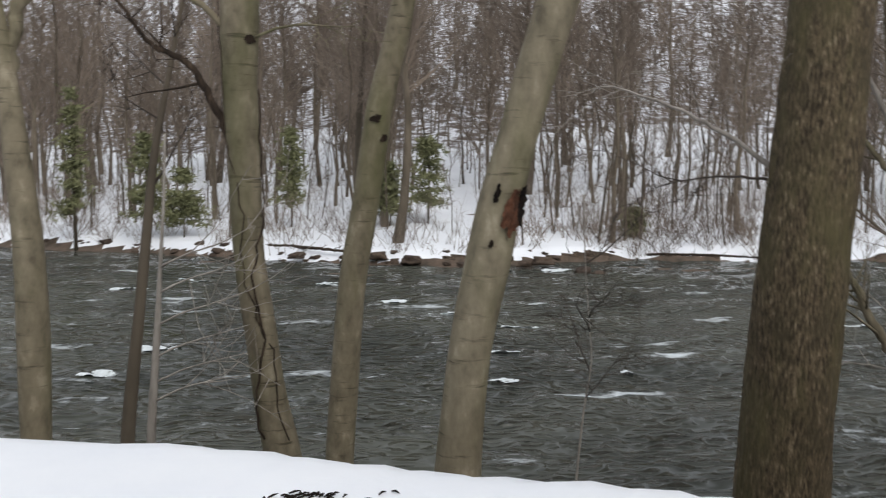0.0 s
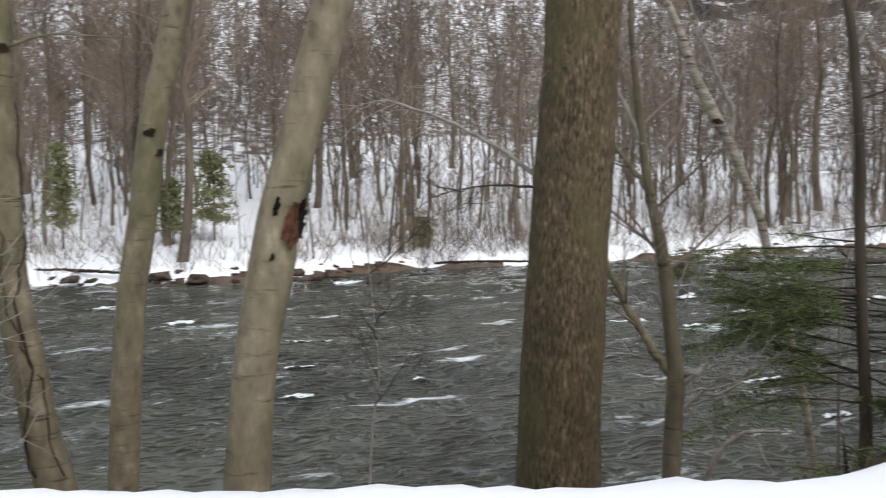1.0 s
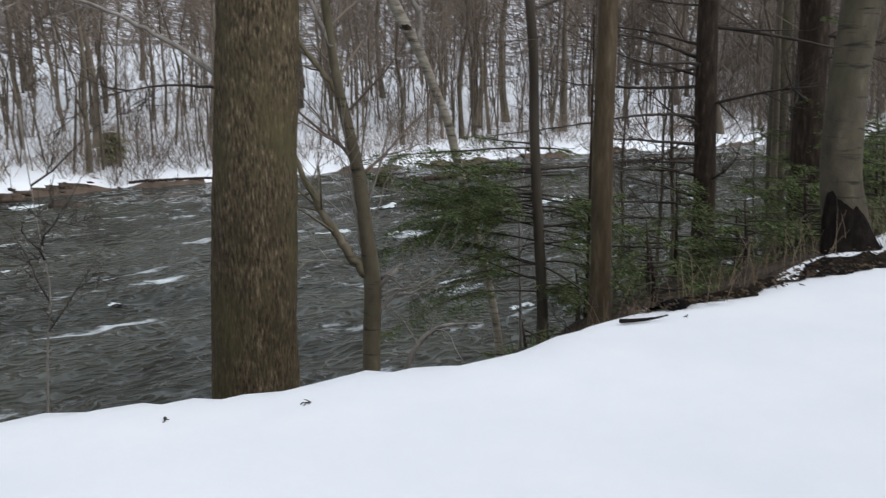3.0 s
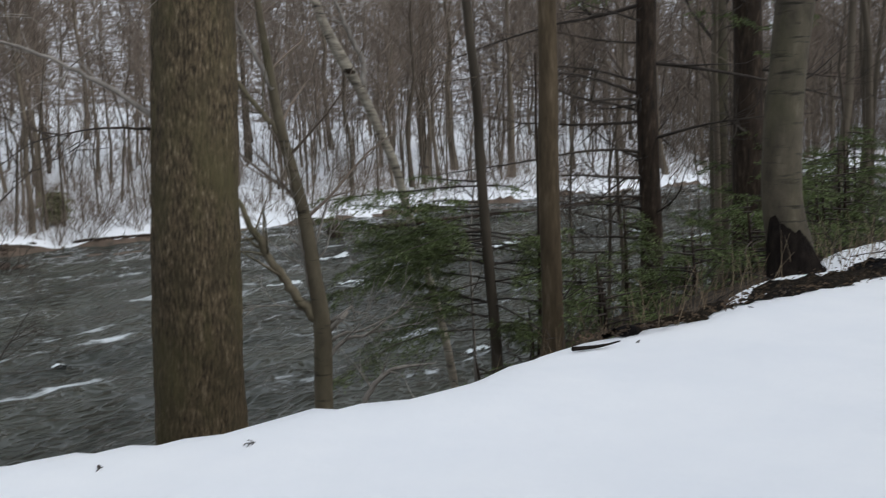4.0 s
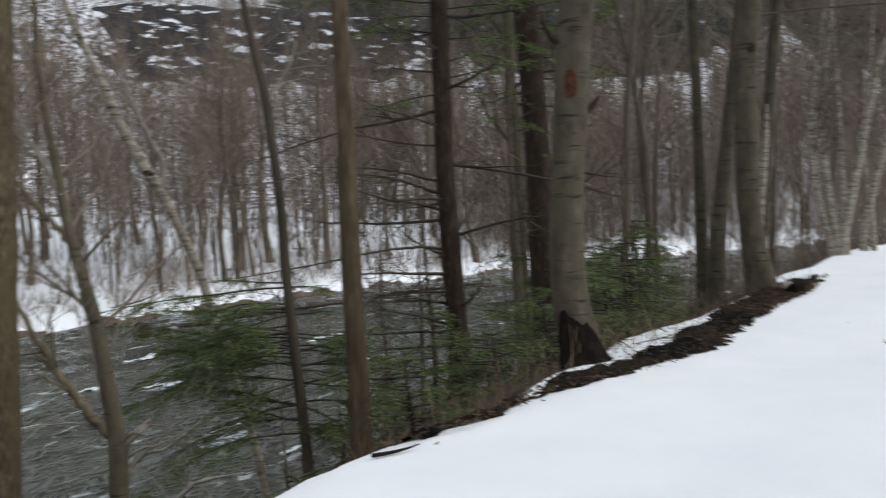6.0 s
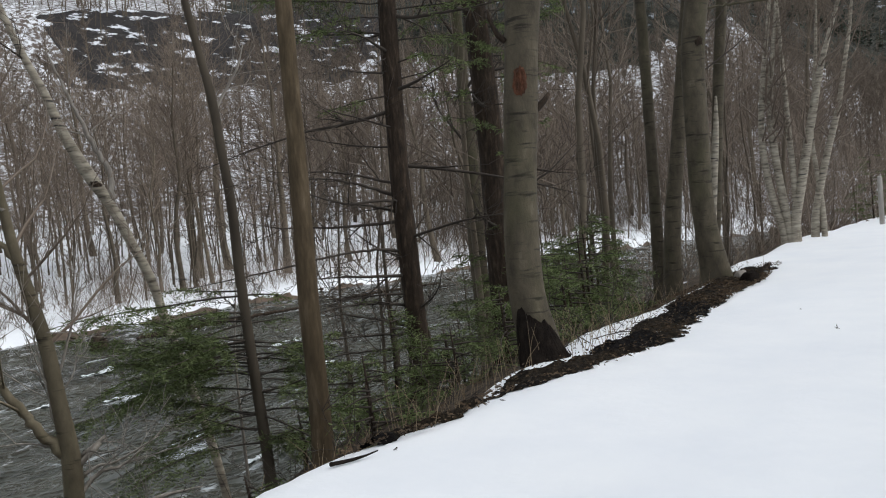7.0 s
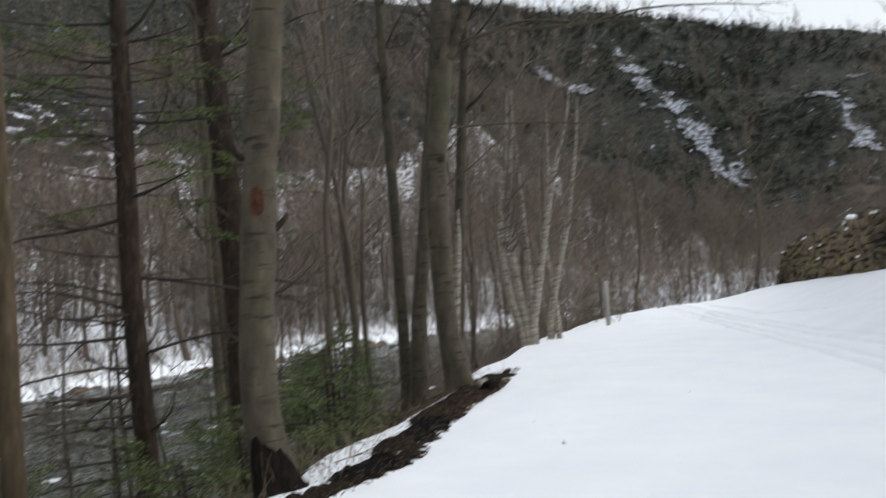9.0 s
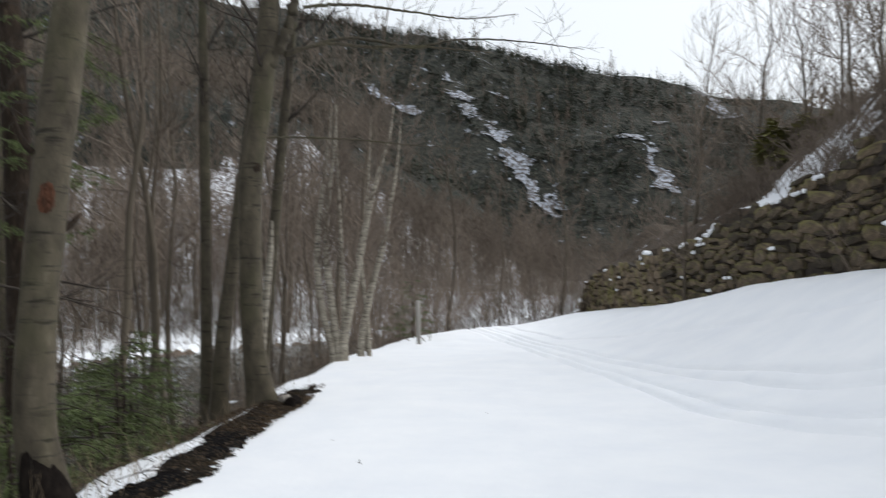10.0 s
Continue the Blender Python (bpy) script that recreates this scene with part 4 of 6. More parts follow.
def charred_base(stem, toward):
    """The burnt foot of a trunk: blackened all round, to a jagged height, spreading towards the roots."""
    m, n = 56, 22
    verts, faces = [], []
    for i in range(n + 1):
        for j in range(m):
            a = j / m * 2 * math.pi
            off = (a - toward + 0.3 + math.pi) % (2 * math.pi) - math.pi
            jag = float(fbm(np.array(3.0 + 1.5 * math.cos(a)), np.array(5.0 + 1.5 * math.sin(a)), 27, 3))
            top = 0.46 - 0.15 * abs(off) ** 1.3 + 0.16 * jag
            z = -0.75 + (top + 0.75) * i / n
            c, r = stem.at(z)
            root = 0.13 * math.exp(-max(z + 0.12, 0) / 0.17) * (0.55 + 0.55 * math.cos(a - toward - 1.3))
            rr = r * (1.14 - 0.12 * (i / n) ** 5) + root + 0.012 * float(fbm(np.array(a * 4), np.array(z * 9), 29, 2)) * (1 - (i / n) ** 4)
            verts.append((c[0] + rr * math.cos(a), c[1] + rr * math.sin(a), c[2]))
    for i in range(n):
        for j in range(m):
            q = (j + 1) % m
            faces.append([i * m + j, i * m + q, (i + 1) * m + q, (i + 1) * m + j])
    g = Geo()
    g.add(verts, faces)
    return part("charred_bark", g, CHAR, stem.thing, "blackened burnt hollow at the base")


def vine(stem, z_lo, z_hi, a0, turns, r, seed, mat=HEMLOCK):
    """A dark climber that winds up the trunk."""
    rg = np.random.RandomState(seed)
    zs = np.linspace(z_lo, z_hi, 40)
    pts = []
    for i, z in enumerate(zs):
        c, rad = stem.at(z)
        a = a0 + turns * i / 40 * 6.283 + 0.25 * math.sin(i * 0.5 + seed)
        pts.append(c + (rad * 1.04 + r * 0.5) * np.array([math.cos(a), math.sin(a), 0]) + 0.01 * rg.randn(3))
    g = Geo()
    g.tube(pts, [r * (1.1 - 0.5 * i / 40) for i in range(40)], 6)
    part("vine", g, mat, stem.thing, "dark woody vine")


def bough(wood, leaf, rg, p, d, length, droop=0.35, leaf_len=0.05, dense=1.0, r=0.012):
    """A hemlock bough: a wandering axis, side branchlets at uneven spacing, and short needle sprays along them."""
    d = np.array(d, float) / np.linalg.norm(d)
    n = 8
    axis, q, dd = [np.array(p, float)], np.array(p, float), d.copy()
    bend = droop * rg.uniform(0.1, 1.3)
    for i in range(n):
        dd = dd + (0, 0, -bend / n) + rg.randn(3) * (0.13, 0.13, 0.07)
        dd = dd / np.linalg.norm(dd)
        q = q + dd * length / n
        axis.append(q.copy())
    axis = np.array(axis)
    wood.tube(axis, np.linspace(r, 0.003, n + 1), 5, cap=False)
    count = max(int(length * 20 * dense), 10)
    for i in range(count):
        t = rg.uniform(0.22, 1.0)
        k = min(t * n, n - 0.001)
        o = axis[int(k)] + (axis[int(k) + 1] - axis[int(k)]) * (k - int(k))
        ax = axis[int(k) + 1] - axis[int(k)]
        ax = ax / np.linalg.norm(ax)
        side = np.cross(ax, (0, 0, 1))
        side = side / (np.linalg.norm(side) + 1e-9)
        e = side * (1 if i % 2 else -1) * rg.uniform(0.5, 1.2) + ax * rg.uniform(0.3, 1.1) + np.array([0, 0, rg.uniform(-0.45, 0.2)])
        e = e / np.linalg.norm(e)
        ln = (length * 0.30 * (1.15 - t) + 0.07) * rg.uniform(0.5, 1.3)
        m = max(int(ln / leaf_len * 4.6), 5)
        for j in range(m):
            u = (j + rg.rand()) / m
            f = o + e * ln * u + (0, 0, -0.22 * ln * u * u)
            w = np.cross(e, (0, 0, 1)) + rg.randn(3) * 0.45
            w = w / np.linalg.norm(w)
            h = e * 0.55 + w * (1 if j % 2 else -1) + rg.randn(3) * 0.3 + (0, 0, -0.12)
            h = h / np.linalg.norm(h) * leaf_len * rg.uniform(0.6, 1.35)
            x = np.cross(h, rg.randn(3))
            x = x / (np.linalg.norm(x) + 1e-9) * leaf_len * 0.10
            leaf.add([f, f + h * 0.5 + x, f + h, f + h * 0.5 - x], [[0, 1, 2, 3]])


def dead_branches(stem, zs, seed, long=(0.9, 2.4), side=None):
    """Bare drooping side branches of a shaded hemlock, each a part."""
    rg = np.random.RandomState(seed)
    for i, z in enumerate(zs):
        c, r = stem.at(z)
        a = rg.rand() * 6.283 if side is None else side[i % len(side)] + rg.uniform(-0.5, 0.5)
        d = np.array([math.cos(a), math.sin(a), rg.uniform(-0.15, 0.25)])
        g = Geo()
        grow(g, rg, c, d / np.linalg.norm(d), rg.uniform(*long), rg.uniform(0.016, 0.030), 7, 6, 0.12, 0.10, 7, 0.36, 4, 0.75, 2)
        part("branch", g, DARKTWIG, stem.thing)


CAM = np.array([0.5, -0.1, 1.5])


def facing(x, y):
    return math.atan2(CAM[1] - y, CAM[0] - x)


beech_a = bank_tree("beech_tree", "young grey beech leaning on the river bank", [(-2.55, 6.81, -0.70), (-2.54, 6.82, 0.12), (-2.55, 6.81, 0.91), (-2.61, 6.79, 1.73), (-2.65, 6.77, 2.23), (-2.70, 6.75, 2.68)], [0.116, 0.123, 0.113, 0.094, 0.076, 0.067], BEECH, 1)
limb(beech_a, [(-2.63, 6.78, 2.1), (-2.58, 6.82, 2.5), (-2.48, 6.85, 2.9), (-2.32, 6.90, 3.6)], [0.06, 0.055, 0.05, 0.03], 31)
bank_tree("sapling", "thin brown sapling beside the water", [(-2.11, 7.69, -1.00), (-1.99, 7.73, 0.12), (-1.91, 7.75, 0.83), (-1.83, 7.77, 1.52), (-1.68, 7.81, 2.31)], [0.066, 0.050, 0.045, 0.035, 0.025], FARBARK, 2, top=4.5, sides=10, crown_from=1.0, branches=7, flare=1.1, reach=0.6)
pale = bank_tree("sapling", "pale grey sapling with fine side twigs", [(-1.61, 6.62, -0.65), (-1.55, 6.64, 0.15), (-1.51, 6.65, 0.71)], [0.035, 0.028, 0.015], GREYWOOD, 3, top=1.5, sides=8, branches=0, flare=1.1)
for i, z in enumerate((-0.35, -0.2, 0.0, 0.25, 0.5, 0.7)):
    c, _ = pale.at(z)
    c = c + pale.base
    limb(pale, [c, c + (0.2, -0.02, 0.10), c + (0.42, -0.04, 0.17), c + (0.72, -0.05, 0.22 + 0.02 * i)], [0.010, 0.008, 0.006, 0.003], 40 + i, 3, GREYWOOD, "branch", sides=5)
beech_b = bank_tree("beech_tree", "curved mossy grey beech with dark vines", [(-0.71, 7.49, -1.08), (-0.81, 7.47, -0.54), (-0.87, 7.46, -0.03), (-0.97, 7.45, 0.71), (-0.99, 7.45, 1.43), (-1.02, 7.44, 2.14), (-1.01, 7.44, 2.74)], [0.165, 0.144, 0.138, 0.131, 0.139, 0.147, 0.165], BEECH, 4)
limb(beech_b, [(-1.02, 7.46, 1.45), (-1.15, 7.44, 1.80), (-1.25, 7.42, 2.02), (-1.48, 7.38, 2.34), (-1.66, 7.34, 2.42), (-1.92, 7.28, 2.74), (-2.17, 7.29, 3.2)], [0.042, 0.038, 0.033, 0.027, 0.022, 0.016, 0.008], 32, 14, HEMLOCK)
limb(beech_b, [(-1.11, 7.39, 2.60), (-1.41, 7.34, 2.85), (-1.77, 7.30, 2.95), (-2.29, 7.31, 3.05)], [0.03, 0.026, 0.02, 0.008], 33, 7)
limb(beech_b, [(-0.87, 7.34, 2.52), (-0.60, 7.24, 2.60), (-0.16, 7.10, 2.58)], [0.014, 0.011, 0.004], 34, 5)
vine(beech_b, -0.9, 2.6, facing(-0.87, 7.48) - 1.0, 0.55, 0.010, 3)
vine(beech_b, -0.9, 2.9, facing(-0.87, 7.48) + 0.7, -0.4, 0.006, 4)
wound(beech_b, "knot", "dark branch scar", HEMLOCK, 2.46, 2.54, facing(-0.87, 7.48) + 0.55, 0.36, 8, ragged=0.6)
beech_c = bank_tree("beech_tree", "slim grey beech bending to one side", [(-0.30, 9.13, -1.76), (-0.23, 9.13, -0.70), (-0.15, 9.13, 0.22), (-0.00, 9.14, 1.12), (0.13, 9.14, 2.01), (0.32, 9.14, 2.82), (0.39, 9.14, 3.16)], [0.153, 0.152, 0.144, 0.143, 0.142, 0.129, 0.123], BEECH, 5)
wound(beech_c, "knot", "dark branch scar", HEMLOCK, 1.90, 1.99, facing(0.11, 9.07) - 0.2, 0.42, 9, ragged=0.6)
wound(beech_c, "knot", "dark branch scar", HEMLOCK, 1.70, 1.78, facing(0.11, 9.07) + 0.7, 0.35, 10, ragged=0.6)
beech_d = bank_tree("beech_tree", "leaning grey beech with a rotten wound", [(0.64, 5.08, -0.37), (0.68, 5.08, 0.11), (0.72, 5.07, 0.46), (0.82, 5.06, 0.97), (0.87, 5.06, 1.24), (0.97, 5.04, 1.64), (1.07, 5.03, 2.03), (1.19, 5.00, 2.44)], [0.138, 0.131, 0.127, 0.137, 0.130, 0.115, 0.121, 0.119], BEECH, 6, sides=32, step=0.05)
fd = facing(0.84, 5.18)
wound(beech_d, "wound", "torn rotten reddish heartwood", SCAR, 1.08, 1.36, fd + 0.55, 0.42, 11, 0.008, 0.55, sink=0.03)
wound(beech_d, "wound", "dark hollow in the torn bark", CHAR, 1.14, 1.38, fd + 1.05, 0.32, 12, 0.012, 0.5, sink=0.03)
wound(beech_d, "wound", "small dark rotten hole", CHAR, 1.28, 1.40, fd - 0.28, 0.15, 13, 0.006, 0.6, sink=0.02)
wound(beech_d, "wound", "small dark rotten hole", HEMLOCK, 1.02, 1.07, fd - 0.1, 0.10, 14, 0.006, 0.6)
oak = bank_tree("oak_tree", "thick upright tree with rough brown bark", [(2.99, 5.73, -0.81), (3.01, 5.72, -0.22), (3.04, 5.71, 0.43), (3.08, 5.69, 1.25), (3.12, 5.67, 2.03)], [0.320, 0.308, 0.300, 0.289, 0.278], ROUGH, 7, sides=96, step=0.035, ridges=0.05, top=11)
limb(oak, [(2.87, 5.81, 1.46), (2.73, 5.88, 1.60), (2.44, 5.99, 1.80), (2.02, 6.12, 1.99), (1.77, 6.19, 2.07)], [0.022, 0.019, 0.015, 0.010, 0.005], 35, 9, GREYWOOD, "branch", sides=6)
limb(oak, [(2.87, 5.81, 1.40), (2.53, 5.95, 1.42), (2.19, 6.08, 1.36)], [0.011, 0.008, 0.003], 36, 5, DARKTWIG, "branch", sides=5)
fork = bank_tree("forked_tree", "small bare tree forking low over the river", [(4.86, 7.08, -1.15), (4.88, 7.07, -0.54), (4.83, 7.10, 0.07), (4.79, 7.13, 0.54), (4.72, 7.17, 0.96), (4.64, 7.21, 1.38), (4.58, 7.25, 1.89), (4.53, 7.28, 2.40), (4.49, 7.30, 2.91), (4.49, 7.30, 3.41)], [0.088, 0.088, 0.069, 0.064, 0.057, 0.048, 0.040, 0.033, 0.029, 0.025], GREYBEECH, 8, top=6.5, crown_from=0.3, branches=26, flare=1.1, twig=TWIG, reach=0.9)
limb(fork, [(4.88, 7.07, -0.52), (4.66, 7.19, -0.17), (4.43, 7.33, 0.31), (4.28, 7.41, 0.67), (4.12, 7.49, 1.2)], [0.055, 0.044, 0.034, 0.026, 0.01], 37, 10, BEECH)
limb(fork, [(4.90, 7.04, -0.58), (5.03, 6.97, -0.45), (5.09, 6.92, -0.39)], [0.03, 0.026, 0.022], 38, 0, GREYWOOD)
limb(fork, [(4.90, 7.04, -0.82), (5.04, 6.96, -0.67), (5.23, 6.82, -0.61), (5.38, 6.72, -0.49)], [0.024, 0.02, 0.015, 0.006], 39, 5, GREYWOOD, sides=6)
limb(fork, [(4.67, 7.19, 1.28), (4.54, 7.28, 1.5), (4.38, 7.37, 1.74), (4.21, 7.47, 2.05)], [0.03, 0.027, 0.022, 0.01], 41, 6)
limb(fork, [(4.59, 7.23, 1.75), (4.49, 7.30, 2.04), (4.36, 7.38, 2.35), (4.24, 7.48, 2.8)], [0.026, 0.022, 0.016, 0.006], 42, 6, GREYWOOD)
limb(fork, [(4.83, 7.10, 0.2), (4.92, 7.04, 0.5), (4.99, 7.01, 0.75), (5.09, 6.96, 1.25)], [0.016, 0.013, 0.01, 0.004], 43, 6, GREYWOOD, "branch", sides=6)
limb(fork, [(4.80, 7.12, -0.14), (4.78, 7.13, 0.05), (4.75, 7.14, 0.24), (4.70, 7.18, 0.33), (4.63, 7.21, 0.36)], [0.022, 0.02, 0.016, 0.012, 0.006], 160, 4, GREYWOOD, "branch", "pale broken branch", sides=6)
limb(fork, [(4.75, 7.14, 0.24), (4.73, 7.16, 0.44), (4.71, 7.17, 0.63), (4.75, 7.15, 0.75)], [0.012, 0.01, 0.008, 0.004], 161, 4, GREYWOOD, "branch", "pale broken branch", sides=6)
limb(fork, [(4.93, 7.04, -0.68), (5.05, 6.96, -0.60), (5.20, 6.86, -0.57), (5.34, 6.76, -0.50), (5.50, 6.65, -0.41)], [0.018, 0.015, 0.011, 0.008, 0.004], 162, 4, GREYWOOD, "branch", "pale broken branch", sides=6)
limb(fork, [(4.94, 7.03, -0.48), (5.03, 6.97, -0.41), (5.13, 6.91, -0.33)], [0.02, 0.016, 0.01], 163, 4, GREYWOOD, "branch", "pale broken branch", sides=6)
limb(fork, [(4.80, 7.12, -0.37), (4.55, 7.26, -0.28), (4.27, 7.41, -0.28)], [0.012, 0.008, 0.004], 164, 4, GREYWOOD, "branch", "pale broken branch", sides=6)
limb(fork, [(4.85, 7.08, 0.12), (4.95, 7.02, 0.27), (4.99, 7.00, 0.45), (5.07, 6.95, 0.60)], [0.009, 0.007, 0.005, 0.003], 165, 4, GREYWOOD, "branch", "pale broken branch", sides=6)
birch = bank_tree("birch_tree", "white birch leaning far out over the water", [(7.63, 8.36, -1.88), (7.51, 8.46, -1.01), (7.38, 8.56, -0.35), (7.23, 8.68, 0.37), (7.11, 8.77, 0.98), (6.98, 8.86, 1.37), (6.83, 8.97, 1.83), (6.66, 9.09, 2.21), (6.47, 9.22, 2.70), (6.32, 9.31, 3.21), (6.18, 9.40, 3.61), (6.03, 9.49, 4.10)], [0.055, 0.052, 0.052, 0.054, 0.057, 0.057, 0.062, 0.076, 0.059, 0.049, 0.043, 0.037], BIRCH, 9, top=6.5, flare=1.1, branches=6)
limb(birch, [(6.83, 8.98, 1.85), (6.85, 8.95, 2.15), (6.71, 9.05, 2.6), (6.57, 9.12, 3.0), (6.40, 9.31, 3.7)], [0.04, 0.036, 0.03, 0.02, 0.008], 44, 7, GREYWOOD)
wound(birch, "scar", "dark branch collar", HEMLOCK, 2.06, 2.14, facing(6.64, 9.14), 1.0, 15, 0.002, 0.6)
slim = bank_tree("hemlock_sapling", "slender dark hemlock with green drooping boughs", [(7.01, 6.87, -1.10), (6.97, 6.90, -0.28), (6.94, 6.93, 0.41), (6.92, 6.95, 1.03), (6.91, 6.96, 1.64), (6.87, 6.99, 2.26), (6.83, 7.03, 2.87), (6.77, 7.08, 3.30), (6.71, 7.14, 3.78)], [0.062, 0.059, 0.056, 0.056, 0.052, 0.049, 0.049, 0.043, 0.040], FARBARK, 10, top=8, branches=6)
limb(slim, [(6.85, 7.02, 2.7), (6.97, 6.94, 2.95), (7.07, 6.86, 3.15), (7.14, 6.81, 3.4)], [0.02, 0.016, 0.012, 0.005], 45, 4, GREYWOOD, "branch", sides=6)
for stem_line, girth, mat, seed in (
        ([(1.70, 6.48, -0.95), (1.74, 6.47, -0.43), (1.79, 6.46, 0.01), (1.77, 6.47, 0.27)], [0.010, 0.008, 0.006, 0.004], GREYWOOD, 171),
        ([(7.45, 6.62, -1.03), (7.46, 6.61, -0.45), (7.46, 6.61, 0.31), (7.46, 6.61, 1.13)], [0.024, 0.020, 0.017, 0.012], HEMLOCK, 172),
        ([(7.32, 7.58, -1.34), (7.31, 7.59, -0.66), (7.31, 7.59, 0.01), (7.36, 7.55, 0.67)], [0.02, 0.017, 0.014, 0.008], GREYWOOD, 173)):
    bank_tree("sapling", "thin bare stem on the near bank", stem_line, girth, mat, seed, top=stem_line[-1][2] + 0.5, sides=7, branches=5, crown_from=stem_line[1][2], flare=1.1, reach=0.4)
red = bank_tree("slender_tree", "straight reddish brown trunk at the snow's edge", [(6.50, 5.54, -0.76), (6.50, 5.54, -0.30), (6.49, 5.55, 0.78), (6.50, 5.54, 1.85), (6.50, 5.54, 2.65), (6.50, 5.54, 3.44)], [0.108, 0.100, 0.097, 0.088, 0.083, 0.080], REDBARK, 11)
hem_a = bank_tree("hemlock_tree", "dark hemlock trunk with dead drooping branches", [(9.62, 6.67, -1.02), (9.62, 6.67, -0.20), (9.60, 6.70, 0.91), (9.58, 6.72, 2.02), (9.58, 6.71, 3.12), (9.59, 6.70, 4.22)], [0.164, 0.137, 0.133, 0.126, 0.122, 0.118], HEMLOCK, 12, ridges=0.05, sides=40)
left, right = facing(9.67, 6.56) - 1.35, facing(9.67, 6.56) + 1.35
dead_branches(hem_a, np.linspace(-0.08, 5.47, 24), 51, (1.0, 2.8), (left, right, left, left + 0.6))
bank_tree("beech_tree", "pale beech behind the dark hemlocks", [(14.13, 8.49, -1.06), (14.11, 8.52, 0.72), (14.11, 8.51, 2.28), (14.10, 8.53, 3.52)], [0.157, 0.157, 0.140, 0.114], DARKBEECH, 13, crown_from=2.2, branches=12)
hem_b = bank_tree("hemlock_tree", "thick dark hemlock trunk with green sprays", [(11.26, 6.25, -0.69), (11.25, 6.27, 0.04), (11.24, 6.29, 1.25), (11.24, 6.30, 2.21), (11.22, 6.33, 3.25), (11.19, 6.38, 4.45)], [0.218, 0.210, 0.193, 0.185, 0.180, 0.168], HEMLOCK, 14, ridges=0.05, sides=48)
for i, arc in enumerate([[(9.59, 6.77, 0.98), (9.1, 6.86, 1.03), (8.42, 6.95, 1.01), (7.43, 7.02, 0.93), (6.28, 7.01, 0.87)], [(9.56, 6.83, 1.71), (8.98, 6.92, 1.87), (8.38, 7, 1.96), (7.85, 7.04, 1.93)],
                         [(9.6, 6.77, 0.26), (9.1, 6.86, 0.34), (8.49, 6.95, 0.38), (8.1, 6.98, 0.36)], [(9.6, 6.77, -0.03), (9.13, 6.86, 0.12), (8.44, 6.97, 0.31)],
                         [(9.61, 6.75, -0.29), (9.15, 6.83, -0.26), (8.46, 6.94, -0.2), (7.84, 7.01, -0.22)], [(9.62, 6.74, -0.56), (9.17, 6.82, -0.62), (8.41, 6.95, -0.55), (7.7, 7.03, -0.43), (7.23, 7.06, -0.35)],
                         [(9.57, 6.81, 1.5), (9.08, 6.9, 1.6), (8.47, 6.97, 1.67)]]):
    limb(hem_a, arc, np.linspace(0.024, 0.005, len(arc)), 150 + i, 8, DARKTWIG, "branch", sides=6)
dead_branches(hem_b, np.linspace(0.61, 5.37, 18), 52, (0.8, 2.2))
burnt = bank_tree("beech_tree", "stout grey beech with charred hollow base", [(7.71, 3.78, 0.00), (7.66, 3.86, 0.58), (7.66, 3.87, 1.26), (7.68, 3.84, 1.78), (7.70, 3.80, 2.30), (7.72, 3.76, 2.81), (7.74, 3.71, 3.32)], [0.199, 0.173, 0.162, 0.151, 0.161, 0.155, 0.165], DARKBEECH, 15, sides=36, step=0.05, flare=1.1)
fb = facing(7.73, 3.74)
charred_base(burnt, fb)
wound(burnt, "wound", "exposed reddish heartwood patch", SCAR, 2.42, 2.72, fb - 0.05, 0.42, 18, 0.004, 0.25, sink=0.015)
limb(burnt, [(7.73, 3.73, 2.28), (7.80, 3.62, 2.35), (7.83, 3.56, 2.45)], [0.035, 0.03, 0.02], 46, 0, HEMLOCK, "stub", "broken branch stub")
limb(burnt, [(7.59, 3.86, 2.95), (7.52, 3.93, 3.1), (7.50, 3.96, 3.25)], [0.03, 0.02, 0.012], 47, 0, HEMLOCK, "stub", "broken branch stub")
bank_tree("slender_tree", "straight slender grey trunk on the bank", [(15.43, 5.54, -0.27), (15.44, 5.53, 2.14), (15.43, 5.54, 5.05)], [0.118, 0.098, 0.093], DARKBEECH, 16)
bank_tree("slender_tree", "leaning brown trunk beside the grey beech", [(15.18, 5.21, -0.23), (15.19, 5.16, 0.76), (15.25, 5.00, 2.10), (15.31, 4.83, 3.50), (15.35, 4.71, 4.51)], [0.163, 0.143, 0.123, 0.113, 0.094], DARKBEECH, 17)
grey = bank_tree("beech_tree", "grey beech forking high above the road edge", [(14.29, 4.17, 0.04), (14.26, 4.27, 0.85), (14.25, 4.30, 2.39), (14.26, 4.27, 3.76), (14.31, 4.11, 4.92), (14.35, 4.00, 5.99), (14.36, 3.96, 6.56)], [0.235, 0.181, 0.182, 0.183, 0.175, 0.185, 0.158], DARKBEECH, 18, top=9, flare=1.2)
limb(grey, [(14.30, 4.01, 5.35), (14.38, 3.71, 5.98), (14.44, 3.54, 6.62), (14.47, 3.42, 7.4), (14.49, 3.17, 8.6)], [0.10, 0.09, 0.08, 0.06, 0.03], 48, 8)
limb(grey, [(14.37, 3.74, 5.61), (14.57, 3.15, 5.84), (14.78, 2.41, 5.81), (14.98, 1.47, 5.81), (15.15, 0.41, 5.7)], [0.035, 0.03, 0.024, 0.016, 0.006], 49, 10)
limb(grey, [(14.38, 3.73, 5.67), (14.69, 2.77, 5.95), (14.96, 1.65, 5.83), (15.10, 0.88, 5.94), (15.20, -0.09, 5.88), (15.24, -1.14, 5.70)], [0.03, 0.026, 0.022, 0.017, 0.012, 0.005], 50, 12)
